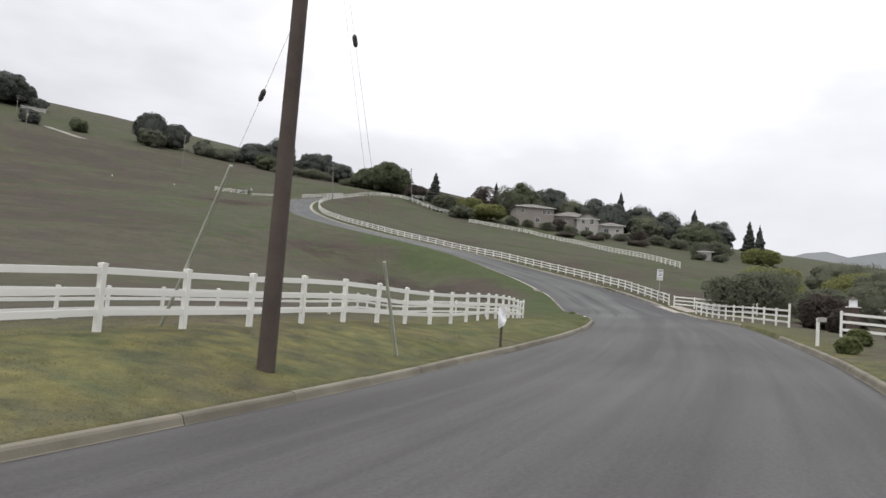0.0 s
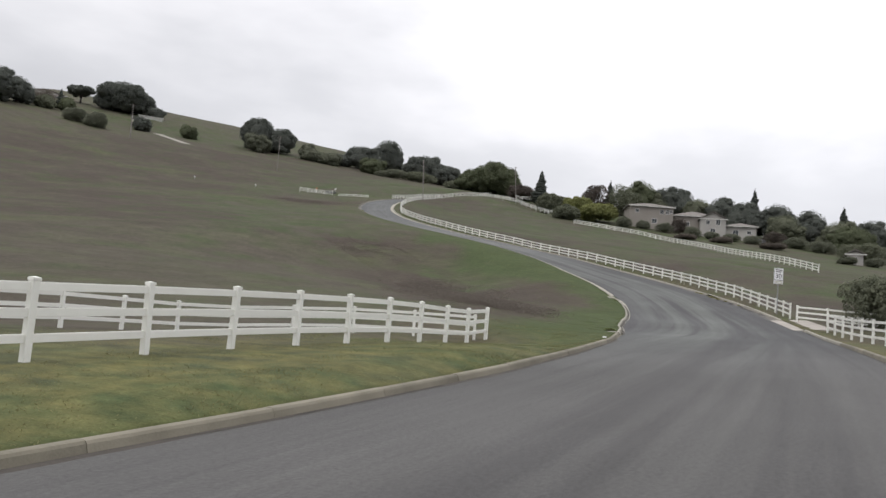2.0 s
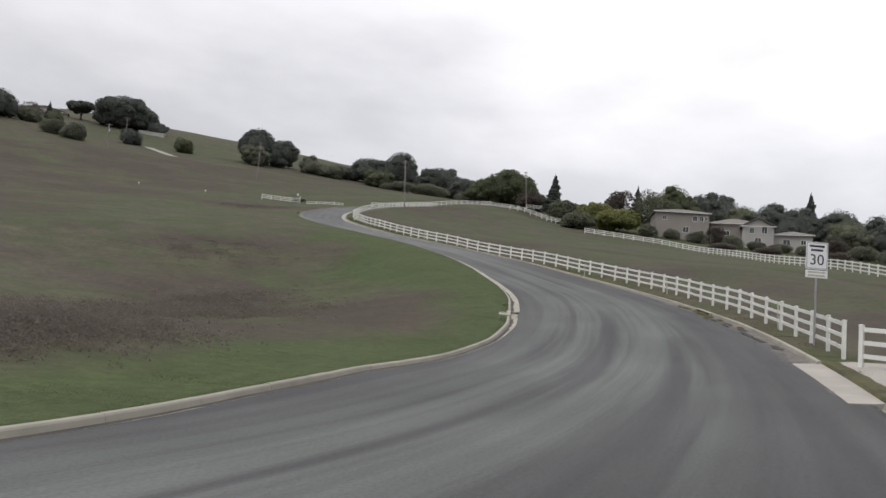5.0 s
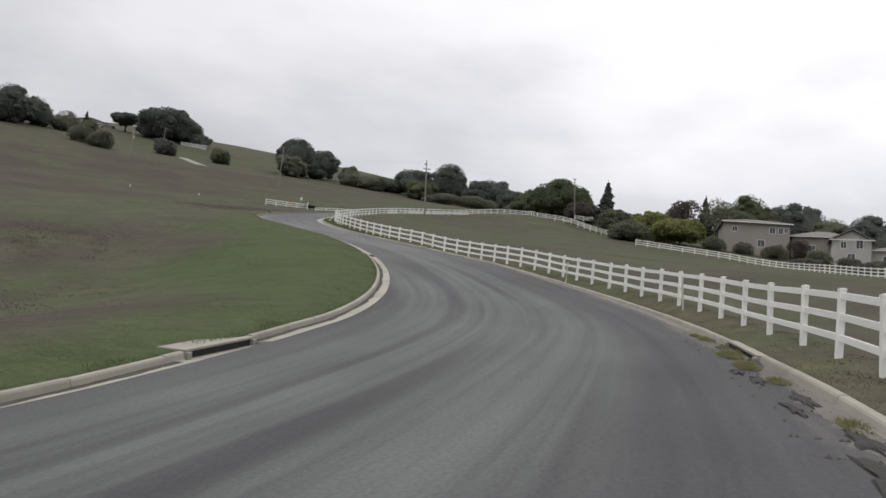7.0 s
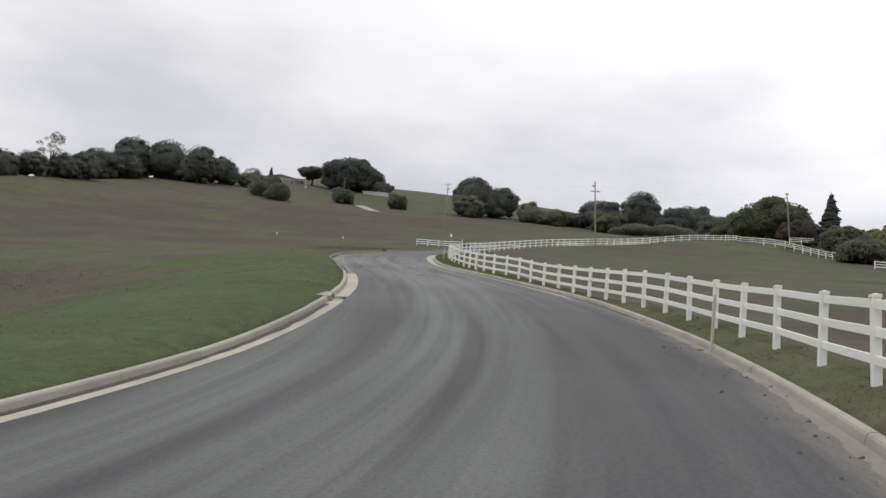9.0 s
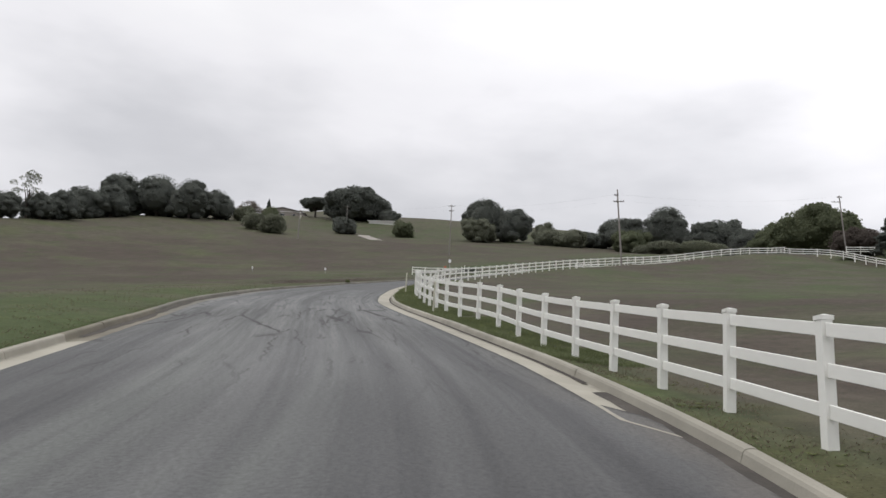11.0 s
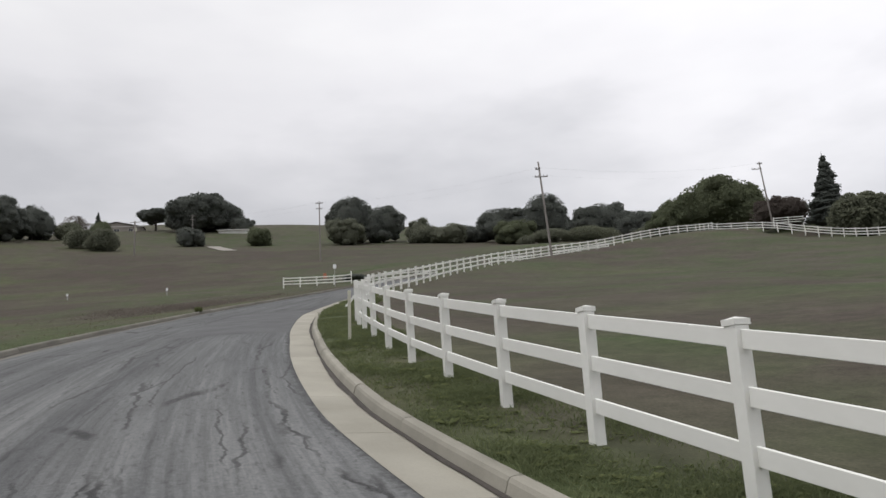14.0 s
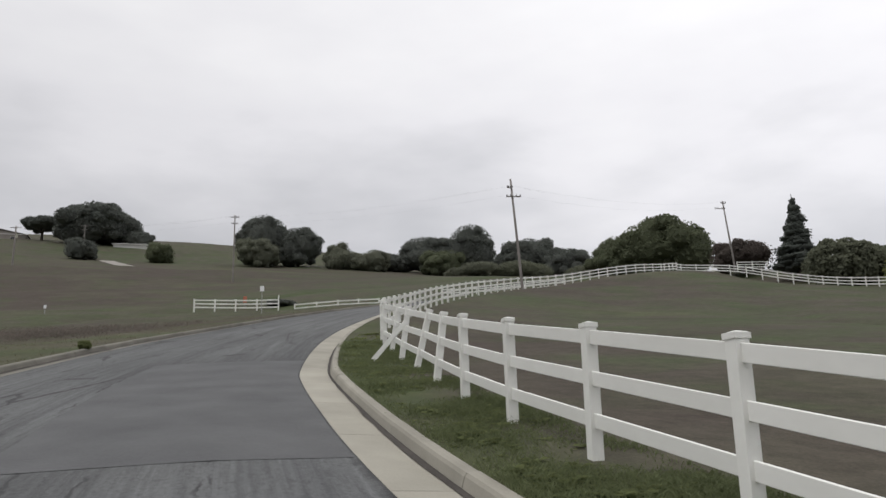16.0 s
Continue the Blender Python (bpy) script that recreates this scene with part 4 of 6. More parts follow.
def fence(label, line, anchor=None, spacing=2.44, rails=(0.37, 0.78, 1.19), lean=0.6, group="white paddock fences", seed=1, bent=(), tall=(), scale=1.0, sink=0.0, up=(), down=()):
    """Posts along a line of points, at even steps from the anchor, with rails from post to post."""
    rng = random.Random(seed)
    fine = spline([(x, y, 0.0) for x, y in line], 0.02)[:, :2]
    if anchor is not None:
        i0 = int(np.argmin(np.hypot(fine[:, 0] - anchor[0], fine[:, 1] - anchor[1])))
    else:
        i0 = 0
    step = int(round(spacing * 50))
    ids, i = [i0], i0
    steps = list(up)
    while i < len(fine):
        i += int(round(steps.pop(0) * 50)) if steps else step
        ids.append(i)
    i, steps = i0, list(down)
    while i >= 0:
        i -= int(round(steps.pop(0) * 50)) if steps else step
        ids.append(i)
    ids = sorted(k for k in ids if 0 <= k < len(fine))
    feet = [Vector((fine[i][0], fine[i][1], gz(*fine[i]) - sink)) for i in ids]
    run = tagged(empty("fence", feet[0].x, feet[0].y, feet[0].z), label, "fence", group)
    inv = run.matrix_world.inverted()
    posts = []
    for n, p in enumerate(feet):
        q = feet[min(n + 1, len(feet) - 1)] - feet[max(n - 1, 0)]
        turn = math.degrees(math.atan2(q.y, q.x))
        k = 1.0 if bent and bent[0] < p.y < bent[1] else 0.0
        m = pose(p.x, p.y, p.z, rng.gauss(9 * k, lean + 3 * k), rng.gauss(0, lean + 3.5 * k), turn + rng.uniform(-2, 2)) @ Matrix.Scale(scale, 4)
        posts.append(m)
        po = child("post", ME_POST, run, inv @ m @ Matrix.Diagonal((1, 1, 1.25 if n in tall else 1.0, 1)))
        child("cap", ME_CAP, po, Matrix.Translation((0, 0, POST_H - 0.002)))
    for a, b in zip(posts, posts[1:]):
        for h in rails:
            p, q = a @ Vector((0, 0, h)), b @ Vector((0, 0, h))
            d = q - p
            x = d.normalized()
            y = Vector((0, 0, 1)).cross(x).normalized()
            z = x.cross(y)
            m = Matrix.Translation(p) @ Matrix((x, y, z)).transposed().to_4x4() @ Matrix.Diagonal((d.length, scale, scale, 1))
            child("rail", ME_RAIL, run, inv @ m)
    return run


FENCE_OFF = -np.interp(REF[:, 1], [95, 100, 108, 115, 122, 128, 133, 137, 142, 148, 152, 159, 162.5, 164, 165.3, 167.5, 169, 174, 177.8, 182, 188, 193, 197, 202, 208, 218, 320], [3.4, 3.6, 3.6, 3.5, 3.35, 3.3, 3.4, 3.65, 3.95, 4.25, 4.35, 4.5, 4.48, 4.45, 4.3, 4.07, 3.98, 4.0, 3.86, 3.8, 3.74, 3.7, 3.5, 3.24, 3.28, 3.7, 3.95])
lane_line = [tuple(REF[k, :2] + NOR[k] * FENCE_OFF[k]) for k in range(len(REF)) if 95.2 < REF[k, 1] < 296 and k % 2 == 0]
fence("white three-rail vinyl fence along the paddock beside the lane", lane_line + [(-21.5, 306.0)], anchor=(-8.48, 173.28), spacing=2.36, seed=3, bent=(192.5, 202.0), up=(2.23, 2.31, 2.37, 2.41, 2.40, 2.34), down=(2.36, 2.28, 2.42, 2.33, 2.36, 2.41, 2.42) + (2.36,) * 8 + (2.2, 2.5, 2.8, 2.6, 2.6, 2.7, 2.5, 2.6, 2.4, 2.5, 2.6, 2.9, 2.55, 2.55, 2.64, 2.66, 2.6, 2.6, 2.6, 2.6))
fence("white three-rail fence over the crest above the paddock", [(-24.2, 301.6), (-22.4, 304.9), (-20.8, 306.6), (-14, 306), (-6, 300), (0, 292), (3, 285)], seed=4)
fence("white three-rail fence along the far side of the paddock", [(8, 265), (18, 262), (28, 256), (36, 237), (42, 200), (47, 157)], seed=5)
fence("white three-rail fence on the grass verge, ending beside the kerb", [(6.12, 58.9), (4.2, 49.0), (1.23, 36.8), (-1.2, 29.9), (-3.8, 22.9), (-6.4, 16.4), (-11, 5), (-14, -4)], spacing=2.5, seed=6)
fence("low white fence in the pasture behind the verge", [(5.7, 58.4), (3.0, 57.4), (0.0, 55.4), (-2.4, 52.6), (-3.6, 48.5), (-4.2, 44), (-4.9, 39), (-6.2, 35.2), (-8.4, 31.8), (-10.8, 28), (-12, 23.2), (-14, 16), (-16, 8)], spacing=2.5, seed=7, scale=0.78)
fence("white fence beside the driveway entrance with a tall end post", [(26.9, 84.8), (26.2, 78), (25.5, 70), (25.2, 62), (25.0, 55.6)], seed=8, tall=(11, 12))
fence("white three-rail fence turning in beside the driveway apron", [(27.5, 95.0), (29.0, 93.8), (30.7, 92.3), (32.4, 90.6), (35.5, 87.5)], seed=14)
fence("short white fence beyond the driveway entrance", [(21.0, 42.3), (23.5, 40.8), (28, 38.5), (33, 36)], seed=9)
fence("white fence across the pasture at the lane's upper bend", [(-74.2, 257.2), (-69, 258.0), (-63.6, 259.0)], spacing=2.5, seed=10, tall=(4,))
fence("low white fence dropping behind the lane's crest", [(-62.6, 259.4), (-59.8, 261.5), (-57, 263.8), (-54, 266.5)], seed=11, sink=0.7)
fence("short white fence climbing beside the upper lane", [(-48, 268), (-46.5, 278), (-43, 289), (-38, 299)], seed=13)
fence("white fence section on the crest beside a utility pole", [(-13.5, 314.5), (-8.6, 316.2)], seed=12)



def fallen_rail():
    x, y = -25.9, 197.1
    ob = new("fallen_rail", ME_RAIL)
    ob.matrix_world = pose(x - 0.85, y + 0.1, gz(x - 0.85, y + 0.1) + 0.03, 0, -48, 12) @ Matrix.Diagonal((1.2, 1, 0.8, 1))
    tagged(ob, "loose white fence rail leaning against a crooked post", "fence rail")


fallen_rail()


# ---- poles, wires, signs ----
def utility_pole(x, y, base, top, label, wood, arm=1.2, turn=20.0, lean=(0.0, 0.0), radius=0.15, transformer=False, heads_at=((0.45, -1.0, 1.0), (1.7, -0.75, 0.75))):
    z = gz(x, y)
    h = top - z
    g = tagged(empty("utility_pole", x, y, z, turn), label, "utility pole", "utility poles")
    tip = (lean[0], lean[1], h)
    mid = (lean[0] * 0.5, lean[1] * 0.5, h * 0.5)
    part("pole", *tube_data([(0, 0, -0.6), (0, 0, 0.1), mid, tip], [radius * 1.1, radius * 1.08, radius * 0.9, radius * 0.7], 10), wood, g, smooth=True)
    heads = []
    for dz, left, right in heads_at:
        cx, cy, cz = lean[0] * (1 - dz / h), lean[1] - 0.16, h - dz
        part("crossarm", *box_data(cx + left * arm, cx + right * arm, cy - 0.05, cy + 0.05, cz - 0.06, cz + 0.06, 0.01), wood, g)
        for u in (0.04, 0.3, 0.7, 0.96):
            ux = cx + arm * (left + (right - left) * u)
            part("insulator", *tube_data([(ux, cy, cz + 0.05), (ux, cy, cz + 0.11), (ux, cy, cz + 0.2), (ux, cy, cz + 0.24)], [0.03, 0.06, 0.06, 0.025], 8), M_INSUL, g)
            heads.append((ux, cy, cz + 0.22))
    if transformer:
        part("transformer", *tube_data([(0.32, 0, h - 3.0), (0.32, 0, h - 2.95), (0.32, 0, h - 2.0), (0.32, 0, h - 1.9)], [0.2, 0.26, 0.26, 0.15], 12), M_GREYPOST, g, "grey transformer can")
    bpy.context.view_layer.update()
    return g, [g.matrix_world @ Vector(p) for p in heads]


poleA, headsA = utility_pole(-37.0, 261.2, 38.4, 50.1, "weathered grey utility pole beside the white fence", M_GREYWOOD, arm=0.9, turn=25, lean=(-0.75, 0.0), heads_at=((1.0, -0.55, 0.1), (2.0, -0.75, 1.0)))
poleB, headsB = utility_pole(-13.8, 316.2, 49.0, 60.5, "leaning grey utility pole with a side arm on the crest", M_GREYWOOD, turn=25, arm=1.0, lean=(-0.8, 0.2), heads_at=((0.4, -0.45, 0.4), (1.35, -1.6, 0.15)))
poleC, headsC = utility_pole(-102.4, 308.6, 53.5, 66.1, "grey utility pole against the hillside skyline", M_GREYWOOD, arm=0.8, turn=25)
poleD, headsD = utility_pole(-173.1, 325.2, 66.0, 75.9, "grey utility pole with a transformer in the pasture", M_GREYWOOD, turn=30, transformer=True, radius=0.24)
poleE, headsE = utility_pole(-214.0, 392.0, 88.0, 97.6, "grey utility pole in front of a dark oak", M_GREYWOOD, turn=30)


def wire(a, b, sag, label="thin overhead wire between utility poles"):
    pts = []
    for i in range(17):
        u = i / 16
        p = a.lerp(b, u)
        pts.append((p.x, p.y, p.z - sag * 4 * u * (1 - u)))
    tagged(mesh_object("overhead_wire", *tube_data(pts, 0.0025, 5), M_WIRE), label, "wire", "overhead wires")


for p, q in ((headsA, headsB), (headsA, headsC), (headsC, headsE), (headsC, headsD)):
    for k in (0, 3, 5):
        wire(p[k], q[k], 1.1)


def near_pole():
    x, y = -3.2, 15.55
    z = gz(x, y)
    g = tagged(empty("utility_pole", x, y, z), "dark brown wooden utility pole on the grass verge", "utility pole", "utility poles")
    h = 12.0
    part("pole", *tube_data([(0, 0, -0.8), (0, 0, 0.05), (0.02, 0, 4), (0.05, 0, 8), (0.08, 0, h)], [0.185, 0.18, 0.165, 0.15, 0.13], 16), M_WOODPOLE, g, smooth=True)
    part("crossarm", *box_data(-1.2, 1.2, -0.22, -0.11, h - 0.8, h - 0.67, 0.01), M_WOODPOLE, g)
    for u in (-1.1, -0.5, 0.5, 1.1):
        part("insulator", *tube_data([(u, -0.16, h - 0.68), (u, -0.16, h - 0.6), (u, -0.16, h - 0.5), (u, -0.16, h - 0.44)], [0.03, 0.06, 0.06, 0.02], 8), M_INSUL, g)
    # guy wires to ground anchors, with guards and strain insulators
    for (ax, ay), hi, part_up, guard in (((-1.0, 21.0), 11.6, 0.62, 2.6), ((-6.4, 18.9), 7.4, 0.73, 4.3), ((-2.0, 30.0), 11.2, 0.0, 0.0)):
        a = Vector((ax, ay, gz(ax, ay))) - Vector((x, y, z))
        b = Vector((0.12, 0.1, hi))
        guy = part("guy_wire", *tube_data([tuple(a - (b - a).normalized() * 0.3), tuple(b)], 0.004, 5), M_WIRE, g, "thin steel guy wire")
        d = (b - a).normalized()
        if guard:
            part("guard", *tube_data([tuple(a), tuple(a + d * guard)], 0.042, 8), M_GUARD, guy, "pale plastic guy guard")
        if not part_up:
            continue
        c = a.lerp(b, part_up)
        part("strain_insulator", *tube_data([tuple(c - d * 0.14), tuple(c - d * 0.09), tuple(c + d * 0.09), tuple(c + d * 0.14)], [0.025, 0.055, 0.055, 0.025], 8), M_INSUL, guy)


near_pole()


def glyphs(name, body, size, mat, parent, x, z, y=-0.012):
    cu = bpy.data.curves.new(name, "FONT")
    cu.body, cu.size, cu.align_x, cu.align_y, cu.extrude = body, size, "CENTER", "CENTER", 0.002
    tmp = bpy.data.objects.new(name, cu)
    scene.collection.objects.link(tmp)
    bpy.context.view_layer.update()
    me = bpy.data.meshes.new_from_object(tmp.evaluated_get(bpy.context.evaluated_depsgraph_get()))
    bpy.data.objects.remove(tmp)
    me.materials.clear()
    me.materials.append(mat)
    ob = new(name, me)
    ob.parent = parent
    ob.matrix_local = pose(x, y, z, 90, 0, 0)
    return ob


def speed_sign():
    x, y = 27.55, 101.9
    z = gz(x, y)
    g = tagged(empty("speed_limit_sign", x, y, z, 14), "white 30 speed limit sign on a steel post", "road sign")
    top = 4.1
    part("post", *box_data(-0.035, 0.035, 0.0, 0.06, -0.4, top + 0.03, 0.006), M_METAL, g, "galvanised steel post")
    w = 0.44
    board = part("board", *box_data(-w, w, -0.012, -0.002, top - 1.08, top, 0.004), M_SIGN, g, "white sign board with a black rim")
    for a in ((-w + 0.03, w - 0.03, top - 0.045, top - 0.03), (-w + 0.03, w - 0.03, top - 1.05, top - 1.035), (-w + 0.03, -w + 0.045, top - 1.035, top - 0.045), (w - 0.045, w - 0.03, top - 1.035, top - 0.045)):
        part("rim", *box_data(a[0], a[1], -0.016, -0.012, a[2], a[3]), M_INK, board)
    glyphs("numerals", "30", 0.60, M_INK, board, 0, top - 0.72, -0.014)
    for dz, u in ((0.16, 0.30), (0.32, 0.24)):
        part("text_bar", *box_data(-u, u, -0.016, -0.012, top - dz - 0.04, top - dz + 0.04), M_INK, board)
    plate = part("plate", *box_data(-w, w, -0.012, -0.002, top - 1.42, top - 1.12, 0.004), M_SIGN, g, "white supplementary plate")
    for dz in (1.2, 1.33):
        part("text_bar", *box_data(-0.34, 0.34, -0.016, -0.012, top - dz - 0.035, top - dz + 0.035), M_GREYPOST, plate)


speed_sign()


def marker_post(x, y, h, lean, label="grey weathered marker post between kerb and fence"):
    z = gz(x, y)
    ob = mesh_object("marker_post", *box_data(-0.036, 0.036, -0.02, 0.02, -0.3, h, 0.006), M_GREYPOST)
    ob.matrix_world = pose(x, y, z, lean, lean * 0.6, 40)
    tagged(ob, label, "marker post", "marker posts")


for x, y, h, a in ((27.3, 108.6, 1.2, -2), (22.95, 129.5, 1.25, -4), (15.9, 144.3, 1.2, 2), (-7.03, 171.08, 1.2, 1), (-18.1, 183.5, 1.22, 1)):
    marker_post(x, y, h, a)


def verge_sign():
    x, y = 2.12, 27.0
    z = gz(x, y)
    g = tagged(empty("verge_sign", x, y, z, 5), "crumpled white notice on a dark short post in the verge", "sign")
    part("post", *box_data(-0.04, 0.04, -0.02, 0.04, -0.3, 1.22, 0.006), M_DARKPOST, g, "dark wooden post")
    # a weathered sheet, torn and curled at its foot
    rng = random.Random(8)
    V = []
    for j in range(9):
        v = j / 8
        for i in range(6):
            u = i / 5 - 0.5
            V.append((u * (0.27 - 0.10 * max(0, 0.25 - v) * 4) + rng.uniform(-0.012, 0.012), -0.05 - 0.035 * math.sin(v * 7 + u * 4) - rng.uniform(0, 0.02), 0.68 + 0.68 * v + (0.10 * u if v < 0.3 else 0) + rng.uniform(-0.02, 0.02)))
    V += [(a, b + 0.012, c) for a, b, c in V]
    F = grid_faces(9, 6).tolist()
    F += [[k + 54 for k in f[::-1]] for f in F]
    part("notice", V, F, M_SIGN, g, "torn and crumpled white notice sheet")


verge_sign()


def small_board(name, x, y, h, w, bh, label, mat=None, turn=25):
    z = gz(x, y)
    g = tagged(empty(name, x, y, z, turn), label, "sign")
    part("post", *box_data(-0.03, 0.03, 0, 0.05, -0.3, h, 0.005), M_METAL, g)
    part("board", *box_data(-w, w, -0.02, 0.0, h - bh, h + 0.02, 0.004), mat or M_SIGN, g)


small_board("road_sign", -60.6, 249.0, 2.7, 0.2, 0.5, "small white road sign in the upper pasture")
small_board("white_notice", -83.1, 244.6, 0.9, 0.13, 0.34, "small white notice standing in the pasture")
small_board("white_notice", -102.7, 245.9, 0.9, 0.13, 0.34, "small white notice standing in the pasture")
small_board("barrier_board", -70.6, 262.0, 1.25, 0.22, 0.7, "faded orange marker board behind the pasture fence", M_RED)


def mail_post():
    x, y = 14.5, 31.0
    z = gz(x, y)
    g = tagged(empty("driveway_post", x, y, z, 0), "short white post with a small board by the driveway", "post")
    part("post", *box_data(-0.05, 0.05, -0.05, 0.05, -0.3, 1.05, 0.006), M_VINYL, g)
    part("board", *box_data(-0.05, 0.3, -0.07, -0.052, 0.92, 1.10, 0.004), M_STUCCO2, g, "pale small board")


mail_post()


def lantern_pillar(x, y, h):
    z = gz(x, y)
    g = tagged(empty("lantern_pillar", x, y, z, 10), "dark entrance pillar with a white lantern on top", "gate pillar", "entrance pillars")
    part("pillar", *box_data(-0.3, 0.3, -0.3, 0.3, -0.3, h, 0.02), M_DARKPOST, g)
    part("coping", *box_data(-0.36, 0.36, -0.36, 0.36, h, h + 0.08, 0.02), M_TRIM, g)
    lamp = part("lantern", *box_data(-0.2, 0.2, -0.2, 0.2, h + 0.08, h + 0.58, 0.02), M_SIGN, g, "white glazed lantern")
    part("hood", [(-0.27, -0.27, h + 0.58), (0.27, -0.27, h + 0.58), (0.27, 0.27, h + 0.58), (-0.27, 0.27, h + 0.58), (0, 0, h + 0.76)], [[3, 2, 1, 0], [0, 1, 4], [1, 2, 4], [2, 3, 4], [3, 0, 4]], M_DARKPOST, lamp)


lantern_pillar(28.6, 56.0, 1.9)
lantern_pillar(30.2, 54.0, 1.9)


# ---- plants ----
def leaf_cloud(lobes, count, size, rng, flat=0.75, loose=1.0):
    """Leaf clumps as small bent quads scattered through the shells of the lobes."""
    vol = np.array([a * b * c for _, _, _, a, b, c in lobes]) ** (2 / 3)
    pick = rng.choice(len(lobes), count, p=vol / vol.sum())
    L = np.array(lobes)[pick]
    d = rng.normal(size=(count, 3))
    d /= np.linalg.norm(d, axis=1)[:, None]
    d[:, 2] = np.where(d[:, 2] < -0.55, -d[:, 2], d[:, 2])
    r = rng.uniform(0.84, 1.05, (count, 1)) * loose + (1 - loose) * 0.94 + 0.04 * np.sin(d[:, :1] * 9 + d[:, 1:2] * 7 + pick[:, None])
    c = L[:, :3] + d * L[:, 3:] * r
    n = d * flat + rng.normal(size=(count, 3)) * 0.6 + np.array([0, 0, 0.35])
    n /= np.linalg.norm(n, axis=1)[:, None]
    t = np.cross(n, rng.normal(size=(count, 3)))
    t /= np.linalg.norm(t, axis=1)[:, None]
    b = np.cross(n, t)
    s = size * rng.uniform(0.55, 1.35, (count, 1))
    k = rng.uniform(0.45, 0.9, (count, 1))
    V = np.stack([c - t * s, c - b * s * k + n * s * 0.2, c + t * s, c + b * s * k + n * s * 0.2], 1).reshape(-1, 3)
    F = np.arange(count * 4).reshape(-1, 4)
    return V, F


def core(lobes, shrink=0.87):
    """Dense inner masses behind the leaf clumps."""
    V, F = [], []
    bm = bmesh.new()
    bmesh.ops.create_icosphere(bm, subdivisions=2, radius=1.0)
    bm.verts.index_update()
    co = np.array([v.co[:] for v in bm.verts])
    fa = [[v.index for v in f.verts] for f in bm.faces]
    bm.free()
    for x, y, z, a, b, c in lobes:
        w = 1 + 0.07 * np.sin(co[:, :1] * 7 + x) * np.sin(co[:, 1:2] * 6 + y) + 0.05 * np.sin(co[:, 2:] * 13 + x * 3 + co[:, :1] * 9)
        n = len(V)
        V += (np.array([x, y, z]) + co * w * np.array([a, b, c]) * shrink).tolist()
        F += [[i + n for i in f] for f in fa]
    return V, F


def crown_object(name, lobes, count, size, mat, parent, seed, filled=True, loose=1.0):
    rng = np.random.default_rng(seed)
    V, F = leaf_cloud(lobes, count, size, rng, loose=loose)
    V, F = V.tolist(), F.tolist()
    if filled:
        v, f = core(lobes)
        V, F = join((V, F), (v, f))
    return part(name, V, F, mat, parent)


def broad_tree(x, y, h, w, label, mat, seed, trunk=0.22, lobes=9, sink=0.0, count=2600, name="tree", category="tree", wide=1.0, leaf=None, airy=False):
    """A rounded, uneven crown on a forked trunk."""
    rng = np.random.default_rng(seed)
    h = h * 0.87
    z = gz(x, y)
    g = tagged(empty(name, x, y, z, float(rng.uniform(0, 360)) if wide == 1.0 else 30.0), label, category)
    low = h * trunk
    V, F = [], []
    # a few uneven main masses, then many small lobes over their surface
    mid, half = low + (h - low) * 0.48, (h - low) * 0.5
    M = [(0, 0, mid, w * 0.36, w * 0.36 * wide, half * 0.98)]
    for i in range(4):
        a = 1.57 * i + rng.uniform(-0.5, 0.5)
        rr = w * rng.uniform(0.14, 0.24)
        M.append((rr * math.cos(a), rr * math.sin(a) * wide, low + (h - low) * rng.uniform(0.30, 0.46), w * rng.uniform(0.22, 0.28), w * rng.uniform(0.22, 0.28) * wide, half * rng.uniform(0.62, 0.86)))
    L = [] if airy else list(M)
    for i in range(lobes * 6):
        c = M[int(rng.integers(len(M)))]
        v = rng.normal(size=3)
        v /= np.linalg.norm(v)
        if v[2] < -0.75 and trunk > 0.1:
            v[2] = -v[2]
        s = w * rng.uniform(0.055, 0.12)
        L.append((c[0] + v[0] * c[3] * 0.9, c[1] + v[1] * c[4] * 0.9, max(c[2] + v[2] * c[5] * 0.9, s * 0.4), s, s, s * rng.uniform(0.65, 0.95)))
    chunks = [tube_data([(0, 0, -0.5), (0, 0, low * 0.4), (w * 0.01, 0, low + (h - low) * 0.4)], [w * 0.035, w * 0.028, w * 0.016], 8)]
    for lb in M[1:]:
        chunks.append(tube_data([(0, 0, low * 0.5), (lb[0] * 0.5, lb[1] * 0.5, lb[2] * 0.75), (lb[0], lb[1], lb[2])], [w * 0.02, w * 0.014, w * 0.006], 6))
    part("trunk", *join(*chunks), M_TRUNK, g)
    crown_object("crown", L, int(count * 5.5), leaf or max(0.17, w * 0.0135), mat, g, seed + 1, not airy, 1.1)
    return g


